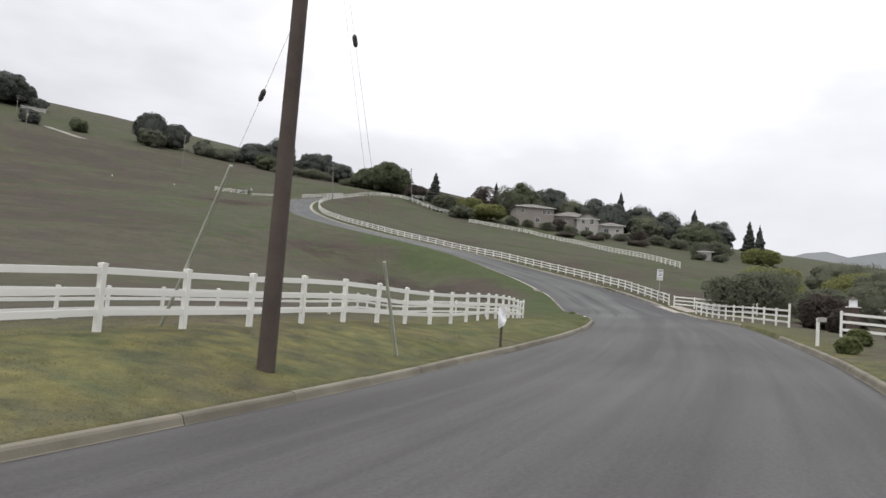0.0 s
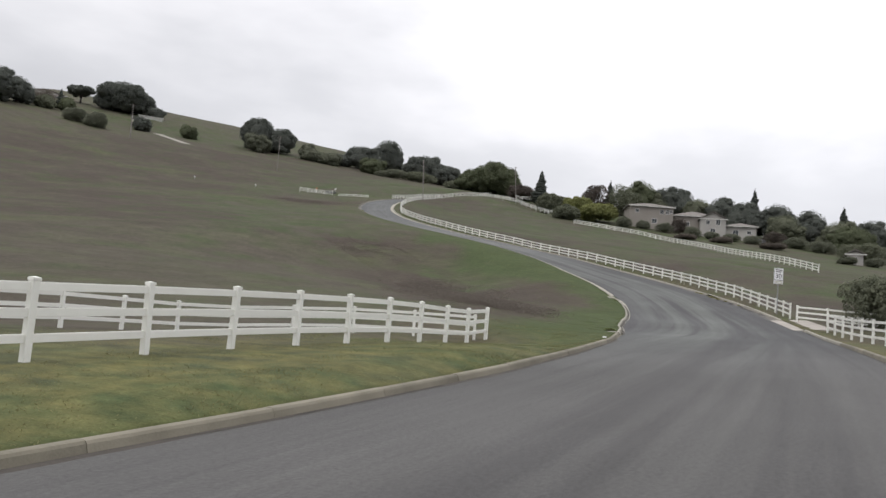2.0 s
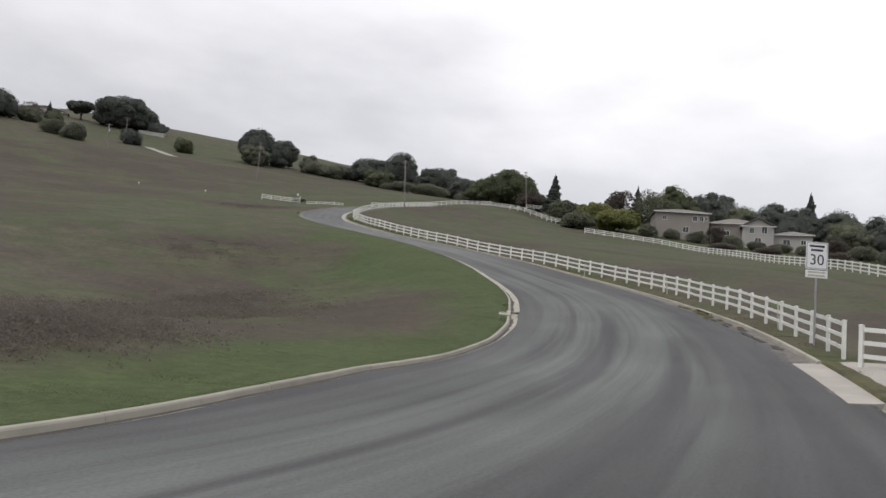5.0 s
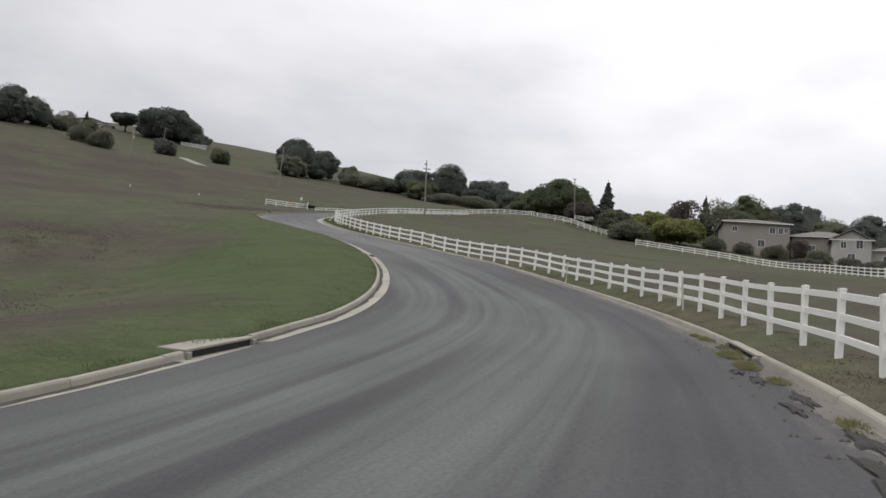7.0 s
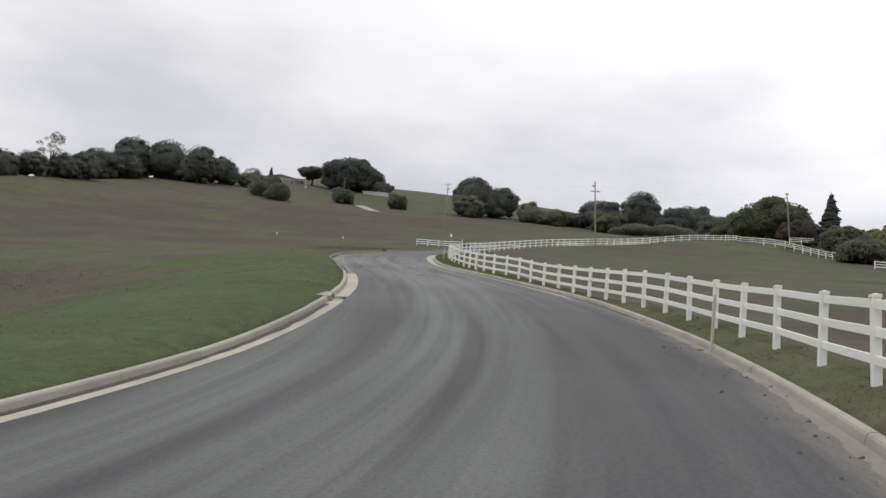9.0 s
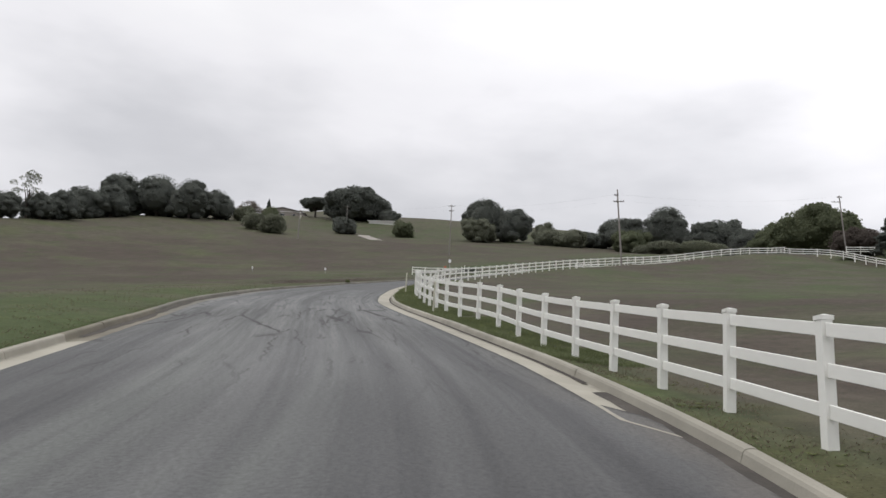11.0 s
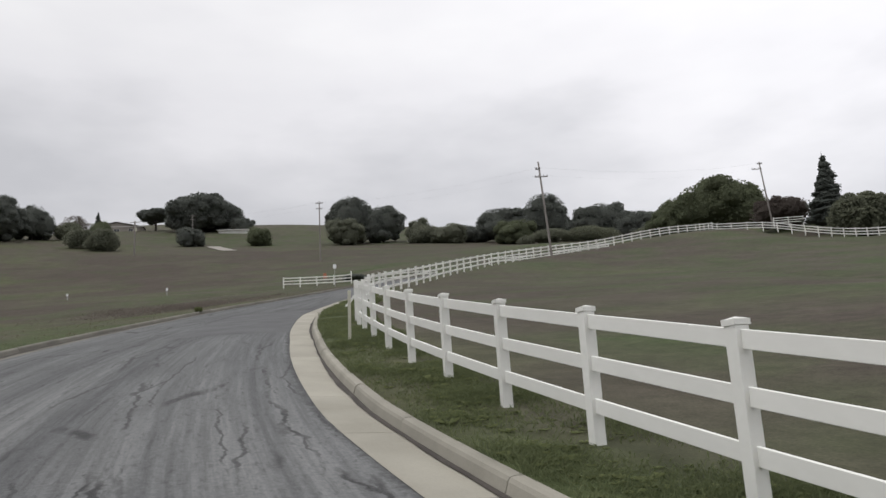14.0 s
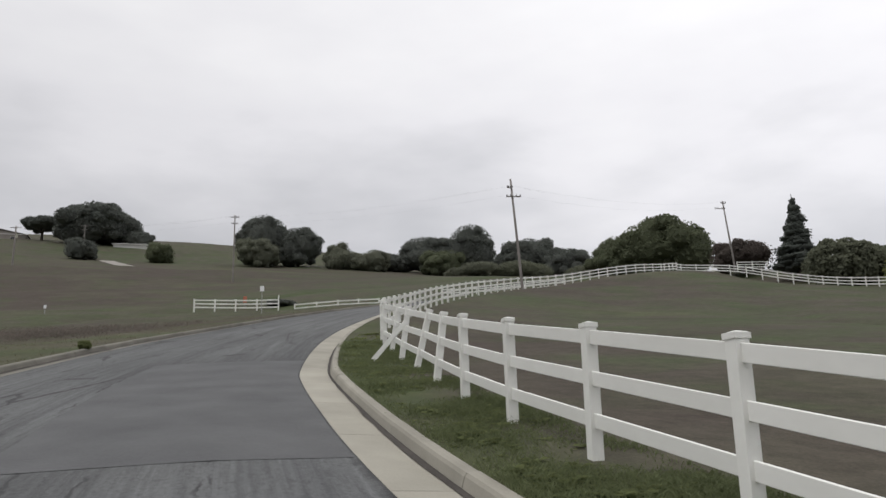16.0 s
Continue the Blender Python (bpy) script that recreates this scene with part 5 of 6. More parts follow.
def bush(x, y, h, w, label, mat, seed, count=900, name="bush", wide=1.0, turn=30.0, filled=True, leaf=None):
    rng = np.random.default_rng(seed)
    z = gz(x, y)
    g = tagged(empty(name, x, y, z, turn), label, "bush")
    L = []
    for i in range(4):
        a = 1.57 * i + rng.uniform(-0.6, 0.6)
        rr = rng.uniform(0.06, 0.22)
        s = rng.uniform(0.24, 0.34)
        hh = h * rng.uniform(0.40, 0.5)
        L.append((rr * math.cos(a) * w, rr * math.sin(a) * w * wide, hh * rng.uniform(0.7, 1.0), s * w, s * w * wide, hh))
    for i in range(40):
        c = L[int(rng.integers(4))]
        v = rng.normal(size=3)
        v /= np.linalg.norm(v)
        s = min(w, h * 1.6) * rng.uniform(0.05, 0.15)
        L.append((c[0] + v[0] * c[3] * 0.9, c[1] + v[1] * c[4] * 0.9, max(c[2] + v[2] * c[5] * 0.88, s * 0.3), s, s, s * rng.uniform(0.7, 1.0)))
    chunks = []
    for lb in L[:4]:
        chunks.append(tube_data([(lb[0] * 0.2, lb[1] * 0.2, -0.3), (lb[0] * 0.6, lb[1] * 0.6, lb[2] * 0.6), (lb[0], lb[1], lb[2])], [0.08, 0.06, 0.03], 5))
    part("stems", *join(*chunks), M_TRUNK, g)
    crown_object("foliage", L, int(count * 5.0), leaf or max(0.11, min(w, 12) * 0.0165), mat, g, seed + 1, filled, 1.3 if w > 3 else 1.0)
    return g


def conifer(x, y, h, w, label, seed, top=None):
    rng = np.random.default_rng(seed)
    z = gz(x, y)
    g = tagged(empty("conifer", x, y, z), label, "tree")
    part("trunk", *tube_data([(0, 0, -0.5), (0, 0, h * 0.5), (0, 0, h * 0.97)], [w * 0.05, w * 0.035, 0.03], 8), M_TRUNK, g)
    L = []
    tiers = 19
    for i in range(tiers):
        u = i / (tiers - 1)
        r = w * 0.5 * (1 - u) ** 0.8 * rng.uniform(0.72, 1.12) + 0.10
        zz = h * (0.08 + 0.89 * u)
        n = 6 if u < 0.6 else 4
        turn = rng.uniform(0, 6.28)
        for k in range(n):
            a = turn + 6.28 * k / n + rng.uniform(-0.35, 0.35)
            q = r * rng.uniform(0.75, 1.15)
            L.append((q * 0.52 * math.cos(a), q * 0.52 * math.sin(a), zz + h * rng.uniform(-0.025, 0.015) - q * 0.12, q * 0.5, q * 0.5, h * rng.uniform(0.035, 0.06)))
    crown_object("crown", L, 4200, max(0.12, w * 0.034), M_CONIFER, g, seed + 1)
    return g


DARK_OAK = "dark green broad oak on the grassy hillside"
broad_tree(-243, 430, 18.8, 34.5, "large dark domed oak on the ridge skyline", M_OAK, 11, trunk=0.02, lobes=13, count=6500)
broad_tree(-268, 428, 11.0, 17, "small flat-topped tree beside the large ridge oak", M_OAK, 12, trunk=0.45, lobes=7, count=1500)
broad_tree(-226, 434, 7.5, 12, "low dark oak at the foot of the ridge", M_OAK, 13, trunk=0.02, lobes=6, count=1300)
broad_tree(-149, 398, 18.6, 21, "dark oak with a tall rounded crown in the saddle", M_OAK, 14, trunk=0.02, count=3600)
broad_tree(-138.5, 401, 14.5, 19, "dark spreading oak joined to its neighbour", M_OAK, 15, trunk=0.02, count=3200)
bush(-143, 384, 9.5, 14, "grey-green willow thicket before the oaks", M_SCRUB, 16, count=1900, name="thicket")
bush(-180.7, 388.8, 7.2, 11.5, "round dark green bush on the slope", M_OAKLIGHT, 17, count=1700)
bush(-196, 372, 7.0, 10.5, "round dark bush beside the pale drive", M_OAK, 18, count=1500)
bush(-207, 338, 5.6, 15, "low dark bushes on the hillside", M_SCRUB, 19, count=2600, filled=False)
bush(-195, 334, 7.2, 12, "tall grey-green bush on the hillside", M_SCRUB, 20, count=2600, filled=False)
broad_tree(-100, 410, 13.0, 21, "dark oak in the tree line behind the crest", M_OAK, 21, trunk=0.02, count=2900)
bush(-108, 388, 6.5, 15, "grey-green thicket behind the crest", M_SCRUB, 22, count=1500, name="thicket")
bush(-122, 396, 8.0, 13, "pale green young trees behind the crest", M_SCRUB, 23, count=1500, name="thicket")
bush(-88, 392, 8.5, 14, "rounded olive thicket behind the crest", M_OAKLIGHT, 24, count=1600, name="thicket")
broad_tree(-91, 432, 19.5, 21, "tall dark oak in the tree line", M_OAK, 25, trunk=0.02, count=3400)
broad_tree(-70, 425, 14.5, 26, "broad dark oak in the tree line", M_OAK, 26, trunk=0.02, count=3400)
broad_tree(-57, 418, 11.5, 20, "dark oak sloping into the tree line", M_OAK, 27, trunk=0.02, count=2200)
broad_tree(-27, 362, 15.0, 28, "large round olive-green tree behind the fence crest", M_OAKLIGHT, 28, trunk=0.02, lobes=12, count=5200)
broad_tree(-36, 366, 11.5, 17, "green tree at the side of a larger one", M_OAKLIGHT, 29, trunk=0.02, count=2200)
conifer(-4.7, 311.0, 12.0, 7.4, "dark pointed conifer above the paddock", 30)
bush(-11.5, 322, 5.5, 12, "plum-leaved hedge behind the crest", M_PLUM, 31, count=1400, name="hedge")
bush(0.5, 300, 6.0, 12, "loose olive and brown thicket by the paddock fence", M_BUSH, 32, count=2720, filled=False, leaf=0.27, name="thicket")
bush(8, 291, 7.2, 13, "spring-green thicket by the paddock fence", M_SPRING, 33, count=3200, filled=False, leaf=0.27, name="thicket")
bush(15, 281, 6.2, 12, "yellow-green thicket by the paddock fence", M_SPRING, 34, count=2880, filled=False, leaf=0.27, name="thicket")
bush(5, 276, 4.6, 10, "olive bramble thicket below the paddock fence", M_BUSH, 35, count=2240, filled=False, leaf=0.27, name="thicket")
for i, (x, y, h, w, mat) in enumerate(((-297, 330, 16, 20, M_OAK), (-283, 324, 18, 18, M_OAK), (-268, 322, 21, 20, M_OAK), (-256, 330, 19, 22, M_OAK), (-244, 336, 18, 18, M_OAK), (-246, 350, 14, 15, M_OAK), (-312, 318, 15, 20, M_OAK), (-334, 312, 17, 24, M_OAK), (-276, 340, 15, 18, M_OAK), (-350, 300, 18, 24, M_OAK))):
    broad_tree(x, y, h, w, "dark evergreen tree in the ridge windbreak", mat, 40 + i, trunk=0.02, count=2100)
for i, (x, y, h, w) in enumerate(((-262, 303, 15, 17), (-268, 291, 13, 16), (-276, 281, 12, 15), (-284, 268, 15, 20), (-296, 252, 17, 22), (-305, 240, 15, 20), (-272, 306, 16, 18), (-258, 312, 14, 16), (-263, 296, 12, 14), (-274, 273, 13, 17), (-270, 299, 13, 15))):
    broad_tree(x, y, h, w, "dark evergreen tree in the ridge windbreak", M_OAK, 140 + i, trunk=0.02, count=2100)
broad_tree(-242, 273.5, 18.5, 11, "tall thin-crowned gum tree above the windbreak", M_BUSH, 165, trunk=0.32, lobes=5, count=420, airy=True)
for i, (x, y, h, w) in enumerate(((-246, 251, 16, 16), (-250, 244, 15, 16), (-252, 236, 16, 16), (-246, 259, 11.5, 14), (-244, 267, 10.5, 13), (-242, 278, 10.5, 13), (-243, 286, 11.5, 14), (-256, 228, 14, 14))):
    broad_tree(x, y, h, w, "dark evergreen tree in the ridge windbreak", M_OAK, 180 + i, trunk=0.02, count=1500)
conifer(-241, 283, 10.5, 3.5, "narrow dark conifer in the windbreak", 161)
for i, (x, y, h, w, mat) in enumerate(((-115, 392, 7.5, 15, M_SCRUB), (-78, 388, 5.0, 13, M_SCRUB), (-66, 392, 6.5, 14, M_BUSH), (-44, 380, 6.0, 13, M_BUSH), (-110, 402, 9.0, 14, M_OAK))):
    bush(x, y, h * 0.72, w * 1.25, "grey-green undergrowth joining the tree line", mat, 170 + i, count=2400, name="thicket", filled=mat is M_OAK)
broad_tree(-322, 322, 24, 13, "tall thin-crowned gum tree above the windbreak", M_BUSH, 52, trunk=0.45, lobes=6, count=520, airy=True)
conifer(-306, 324, 15, 5, "narrow dark conifer in the windbreak", 53)
conifer(-300, 326, 14, 5, "narrow dark conifer in the windbreak", 54)
bush(-246, 366, 8.5, 14, "pale leafless tree above the pasture", M_BRUSH, 55, count=1500, name="thicket", filled=False)
bush(-238, 358, 7.0, 12, "grey-green bushes on the slope", M_BUSH, 56, count=1300)
conifer(-240, 372, 10, 5, "small conifer by the bushes", 57)
bush(-232, 366, 8.0, 9, "round green bush on the slope", M_OAKLIGHT, 58, count=1100)

# trees behind and beside the houses
for i, (x, y, h, w, mat, kind) in enumerate((
        (14, 318, 10, 13, M_PLUM, "b"), (24, 322, 12, 14, M_BUSH, "b"), (31, 330, 18, 15, M_OAKLIGHT, "t"), (20, 326, 12, 6, M_CONIFER, "c"),
        (42, 335, 17, 18, M_OAK, "t"), (52, 330, 14, 14, M_BUSH, "t"), (60, 326, 16, 15, M_OAK, "t"), (70, 322, 17, 7, M_CONIFER, "c"),
        (77, 318, 16, 16, M_OAK, "t"), (84, 305, 15, 15, M_OAK, "t"), (74, 296, 12, 14, M_BUSH, "t"), (93, 300, 14, 8, M_CONIFER, "c"),
        (98, 288, 14, 14, M_OAK, "t"), (104.3, 275, 12.8, 6.5, M_CONIFER, "c"), (88, 275, 11, 14, M_OAKLIGHT, "t"), (106.5, 271.5, 11.5, 6, M_CONIFER, "c"),
        (66, 316, 15, 15, M_OAK, "t"), (36, 331, 13, 14, M_BUSH, "t"), (90, 292, 12, 15, M_BUSH, "t"), (47, 340, 17, 15, M_OAK, "t"), (92, 232, 5, 12, M_SPRING, "b"), (82, 246, 5, 13, M_BUSH, "b"))):
    if kind == "t":
        broad_tree(x, y, h * 0.92, w, "dark leafy tree behind the hillside houses", mat, 70 + i, trunk=0.02, count=1900)
    elif kind == "c":
        conifer(x, y, h, w, "dark pointed conifer behind the hillside houses", 70 + i)
    else:
        bush(x, y, h, w, "loose shrubs beside the hillside houses", mat, 70 + i, count=2200, filled=False)
for i, (x, y, h, w, mat) in enumerate(((23, 276, 3.2, 7, M_SCRUB), (29, 279, 2.6, 6, M_SCRUB), (35, 277, 3.0, 6, M_SCRUB), (40, 281, 5.0, 6, M_PLUM), (43, 276, 3.4, 7, M_SCRUB), (49, 277, 2.2, 6, M_SCRUB),
                                        (55, 278, 2.4, 6, M_SCRUB), (60, 274, 2.6, 6, M_SCRUB), (67, 276, 4.6, 7, M_PLUM), (72, 272, 3.6, 9, M_SCRUB), (78, 266, 3.4, 9, M_SCRUB), (68, 213.5, 1.6, 4.5, M_SCRUB), (73.5, 214, 2.2, 5, M_SCRUB), (50, 266, 1.8, 8, M_BRUSH), (40, 264, 1.6, 8, M_BRUSH), (62, 258, 1.8, 9, M_BRUSH))):
    bush(x, y, h, w, "dull olive shrubs on the slope below the houses", mat, 200 + i, count=1500, filled=False)
for i, (x, y, h, w, mat) in enumerate(((36.5, 93, 5.4, 9, M_SCRUB), (33.5, 91, 4.6, 7.5, M_BUSH), (40, 99, 6.0, 9, M_SPRING), (37.5, 79, 3.6, 7, M_SCRUB), (33.5, 70, 3.2, 4.5, M_PLUM), (46, 84, 5.5, 9, M_BUSH),
                                        (52, 96, 6.0, 11, M_BUSH), (58, 112, 6, 13, M_SPRING), (48, 70, 4.8, 9, M_OAKLIGHT), (43, 62, 4.2, 8, M_OAK), (60, 82, 6.0, 12, M_OAKLIGHT), (72, 100, 7.0, 14, M_BUSH), (66, 128, 6.0, 14, M_BUSH), (84, 130, 7, 16, M_OAKLIGHT), (56, 58, 4.6, 9, M_OAK), (70, 66, 6, 12, M_BUSH), (39, 52, 3.4, 6, M_OAK), (30.5, 61, 2.0, 3, M_PLUM))):
    bush(x, y, h, w, "dense olive roadside shrubs beyond the white fence", mat, 100 + i, count=2600, leaf=0.13, filled=i not in (0, 1, 2, 3, 4, 7))
bush(-66.2, 262.6, 0.9, 4.5, "low dark bramble behind the pasture fence", M_OAK, 134, count=700, leaf=0.09)
bush(13.9, 27.5, 0.6, 0.9, "small dark shrub on the verge", M_WEED, 130, count=260)
bush(17.2, 33.0, 0.7, 1.0, "small dark shrub on the verge", M_WEED, 131, count=260)
_wx, _wy, _wz, _wt = lane_point(203.7, float(np.interp(203.7, REF[:, 1], LEFT)) - 0.02)
_dx, _dy, _dz, _dt = lane_point(68.6, 9.25)
bush(_dx, _dy, 0.16, 0.7, "dark weed growing in the broken kerb", M_WEED, 133, count=420, leaf=0.05)
bush(_wx, _wy, 0.24, 0.42, "low weed at the kerb", M_WEED, 132, count=420, leaf=0.05)


# ---- houses ----
def house(x, y, w, d, h, turn, label, wall_mat, roof, base=None, windows=(), rise=1.6, roof_mat=M_ROOF):
    z = gz(x, y) if base is None else base
    g = tagged(empty("house", x, y, z, turn), label, "house")
    # walls as four thick slabs, butted
    t = 0.25
    hw, hd = w / 2, d / 2
    front_holes = [(u - ww / 2, u + ww / 2, s, s + wh) for u, s, ww, wh in windows]
    xs = sorted({-hw, hw, *[v for o in front_holes for v in o[:2]]})
    zs = sorted({-2.0, h, *[v for o in front_holes for v in o[2:]]})
    solid = lambda i, j: 0 <= i < len(xs) - 1 and 0 <= j < len(zs) - 1 and not any(o[0] < (xs[i] + xs[i + 1]) / 2 < o[1] and o[2] < (zs[j] + zs[j + 1]) / 2 < o[3] for o in front_holes)
    nz = len(zs)
    V = [(a, yy, c) for yy in (-hd, -hd + t) for a in xs for c in zs]
    back = len(xs) * nz
    F = []
    for i in range(len(xs) - 1):
        for j in range(nz - 1):
            if not solid(i, j):
                continue
            c = [i * nz + j, (i + 1) * nz + j, (i + 1) * nz + j + 1, i * nz + j + 1]
            F += [c, [k + back for k in c[::-1]]]
            for n, (di, dj) in enumerate(((0, -1), (1, 0), (0, 1), (-1, 0))):
                if not solid(i + di, j + dj):
                    p, q = c[n], c[(n + 1) % 4]
                    F.append([q, p, p + back, q + back])
    part("front_wall", V, F, wall_mat, g)
    part("back_wall", *box_data(-hw, hw, hd - t, hd, -2, h), wall_mat, g)
    for s in (-1, 1):
        part("side_wall", *box_data(min(s * hw, s * (hw - t)), max(s * hw, s * (hw - t)), -hd + t, hd - t, -2, h), wall_mat, g)
    o = 0.55
    if roof == "hip":
        r = max(hw - hd, 0.2)
        V = [(-hw - o, -hd - o, h), (hw + o, -hd - o, h), (hw + o, hd + o, h), (-hw - o, hd + o, h), (-r, 0, h + rise), (r, 0, h + rise)]
        V += [(a, b, c - 0.22) for a, b, c in V[:4]]
        F = [[0, 1, 5, 4], [1, 2, 5], [2, 3, 4, 5], [3, 0, 4], [1, 0, 6, 7], [2, 1, 7, 8], [3, 2, 8, 9], [0, 3, 9, 6], [6, 9, 8, 7]]
    else:
        V = [(-hw - o, -hd - o, h - 0.1), (hw + o, -hd - o, h - 0.1), (hw + o, hd + o, h - 0.1), (-hw - o, hd + o, h - 0.1), (0, -hd - o, h + rise), (0, hd + o, h + rise)]
        V += [(a, b, c - 0.22) for a, b, c in V]
        F = [[0, 4, 5, 3], [4, 1, 2, 5], [6, 9, 11, 10], [10, 11, 8, 7], [0, 6, 10, 4], [4, 10, 7, 1], [3, 5, 11, 9], [5, 2, 8, 11], [0, 3, 9, 6], [1, 7, 8, 2]]
        part("gable", [(-hw, -hd + 0.003, h - 0.1), (hw, -hd + 0.003, h - 0.1), (0, -hd + 0.003, h + rise - 0.35), (-hw, -hd + t, h - 0.1), (hw, -hd + t, h - 0.1), (0, -hd + t, h + rise - 0.35)], [[0, 1, 2], [5, 4, 3], [0, 3, 4, 1], [1, 4, 5, 2], [2, 5, 3, 0]], wall_mat, g)
    roof_ob = part("roof", V, F, roof_mat, g, "grey-brown tiled roof" if roof_mat is M_ROOF else "pale metal roof")
    part("fascia", *box_data(-hw - o - 0.02, hw + o + 0.02, -hd - o - 0.06, -hd - o - 0.02, h - 0.32, h - 0.08), M_TRIM, roof_ob, "pale fascia board")
    for x0, x1, z0, z1 in front_holes:
        win = part("window", *join(box_data(x0, x1, -hd - 0.03, -hd + 0.12, z0, z0 + 0.1), box_data(x0, x1, -hd - 0.03, -hd + 0.12, z1 - 0.1, z1), box_data(x0, x0 + 0.1, -hd - 0.03, -hd + 0.12, z0 + 0.1, z1 - 0.1), box_data(x1 - 0.1, x1, -hd - 0.03, -hd + 0.12, z0 + 0.1, z1 - 0.1), box_data((x0 + x1) / 2 - 0.03, (x0 + x1) / 2 + 0.03, -hd, -hd + 0.08, z0 + 0.1, z1 - 0.1)), M_TRIM, g, "pale window frame")
        part("pane", *box_data(x0 + 0.1, x1 - 0.1, -hd + 0.05, -hd + 0.07, z0 + 0.1, z1 - 0.1), M_PANE, win)
    return g


house(31.0, 288.5, 13.5, 11, 6.0, 6, "two-storey tan stucco house with a low hipped roof", M_STUCCO, "hip", windows=((3.2, 3.6, 1.3, 1.5), (4.9, 3.6, 1.0, 1.5), (1.0, 0.6, 1.6, 1.6), (-4.5, 3.7, 1.2, 1.2), (6.0, 3.9, 0.8, 1.2)))
house(45.5, 293.0, 12.0, 10, 4.6, -4, "tan stucco house wing with a tiled hipped roof", M_STUCCO, "hip", windows=((-2.0, 1.2, 1.4, 1.4), (2.5, 1.2, 1.4, 1.4)), rise=2.0)
house(50.5, 287.5, 7.5, 9, 4.9, -4, "pale gabled house front with tall windows", M_STUCCO2, "gable", windows=((-1.5, 2.9, 1.2, 1.5), (1.5, 2.9, 1.4, 1.9), (0.0, 0.5, 1.6, 1.4)), rise=2.2)
house(59.5, 289.5, 9.0, 9, 3.6, -8, "pale low house wing with a dark arched entry", M_STUCCO2, "hip", windows=((-1.5, 0.4, 1.8, 1.9), (2.4, 1.0, 1.3, 1.2)), rise=1.5)
house(70.5, 217.0, 3.2, 3.0, 2.3, -15, "small white outbuilding with a gabled roof", M_STUCCO2, "gable", windows=((0.0, 0.5, 0.8, 1.1),), rise=1.0)
house(-290.0, 428.0, 22.0, 10, 3.4, 35, "low grey ranch house on the ridge", M_STUCCO, "gable", base=gz(-290, 428) - 2.6, windows=((-6, 1.0, 1.8, 1.3), (0, 1.0, 2.4, 1.3), (6, 1.0, 1.8, 1.3)), rise=2.2)
house(-225.0, 428.5, 12.0, 4, 0.8, 30, "long low white shed below the ridge oak", M_TRIM, "hip", base=gz(-225.0, 428.5) + 0.2, rise=0.2, roof_mat=M_TRIM)
house(92.0, 132.0, 12.0, 9, 3.5, -20, "pale house roof among the valley shrubs", M_STUCCO2, "hip", windows=((-3, 1, 1.4, 1.2), (3, 1, 1.4, 1.2)), rise=1.8)
house(76.0, 106.0, 10.0, 8, 3.4, -20, "pale house among the valley shrubs", M_STUCCO2, "hip", windows=((-2.5, 1, 1.4, 1.2), (2.5, 1, 1.4, 1.2)), rise=1.6)


def pale_drive(line, width, label):
    pts = spline([(x, y, 0.0) for x, y in line], 2.0)[:, :2]
    t = np.gradient(pts, axis=0)
    t /= np.hypot(*t.T)[:, None]
    V = []
    for p, q in zip(pts, t):
        for s in (-1, -0.33, 0.33, 1):
            a = p + np.array([-q[1], q[0]]) * s * width / 2
            V.append((a[0], a[1], gz(*a) + 0.14))
    n = len(V)
    F = grid_faces(len(pts), 4)[:, ::-1].tolist()
    tagged(mesh_object("farm_track", V, F, M_TAN), label, "track", kind="structure")


pale_drive([(-190, 376), (-180, 366), (-170, 357), (-160, 349)], 4.5, "pale gravel farm drive on the slope")


def parked_car(x, y, turn, label):
    z = gz(x, y)
    g = tagged(empty("car", x, y, z, turn), label, "car")
    V = []
    for yy in (-0.82, 0.82):
        for px, pz in ((-2.1, 0.35), (-2.1, 0.8), (-1.3, 0.92), (-0.7, 1.42), (0.7, 1.45), (1.5, 0.95), (2.15, 0.85), (2.15, 0.35)):
            V.append((px, yy * (0.82 if pz > 1.2 else 1.0), pz))
    F = [[i, (i + 1) % 8, 8 + (i + 1) % 8, 8 + i] for i in range(8)] + [list(range(8))[::-1], list(range(8, 16))]
    part("body", V, F, M_CARPAINT, g)
    part("windscreen", [(1.42, -0.6, 1.0), (1.42, 0.6, 1.0), (0.8, 0.55, 1.40), (0.8, -0.55, 1.40)], [[0, 1, 2, 3]], M_PANE, g)
    for a in (-1.35, 1.35):
        for b in (-0.8, 0.8):
            part("wheel", *tube_data([(a, b - 0.1, 0.32), (a, b + 0.1, 0.32)], 0.32, 14), M_INK, g, "dark rubber wheel")


parked_car(63.0, 277.0, 20, "small grey parked car by the hillside houses")


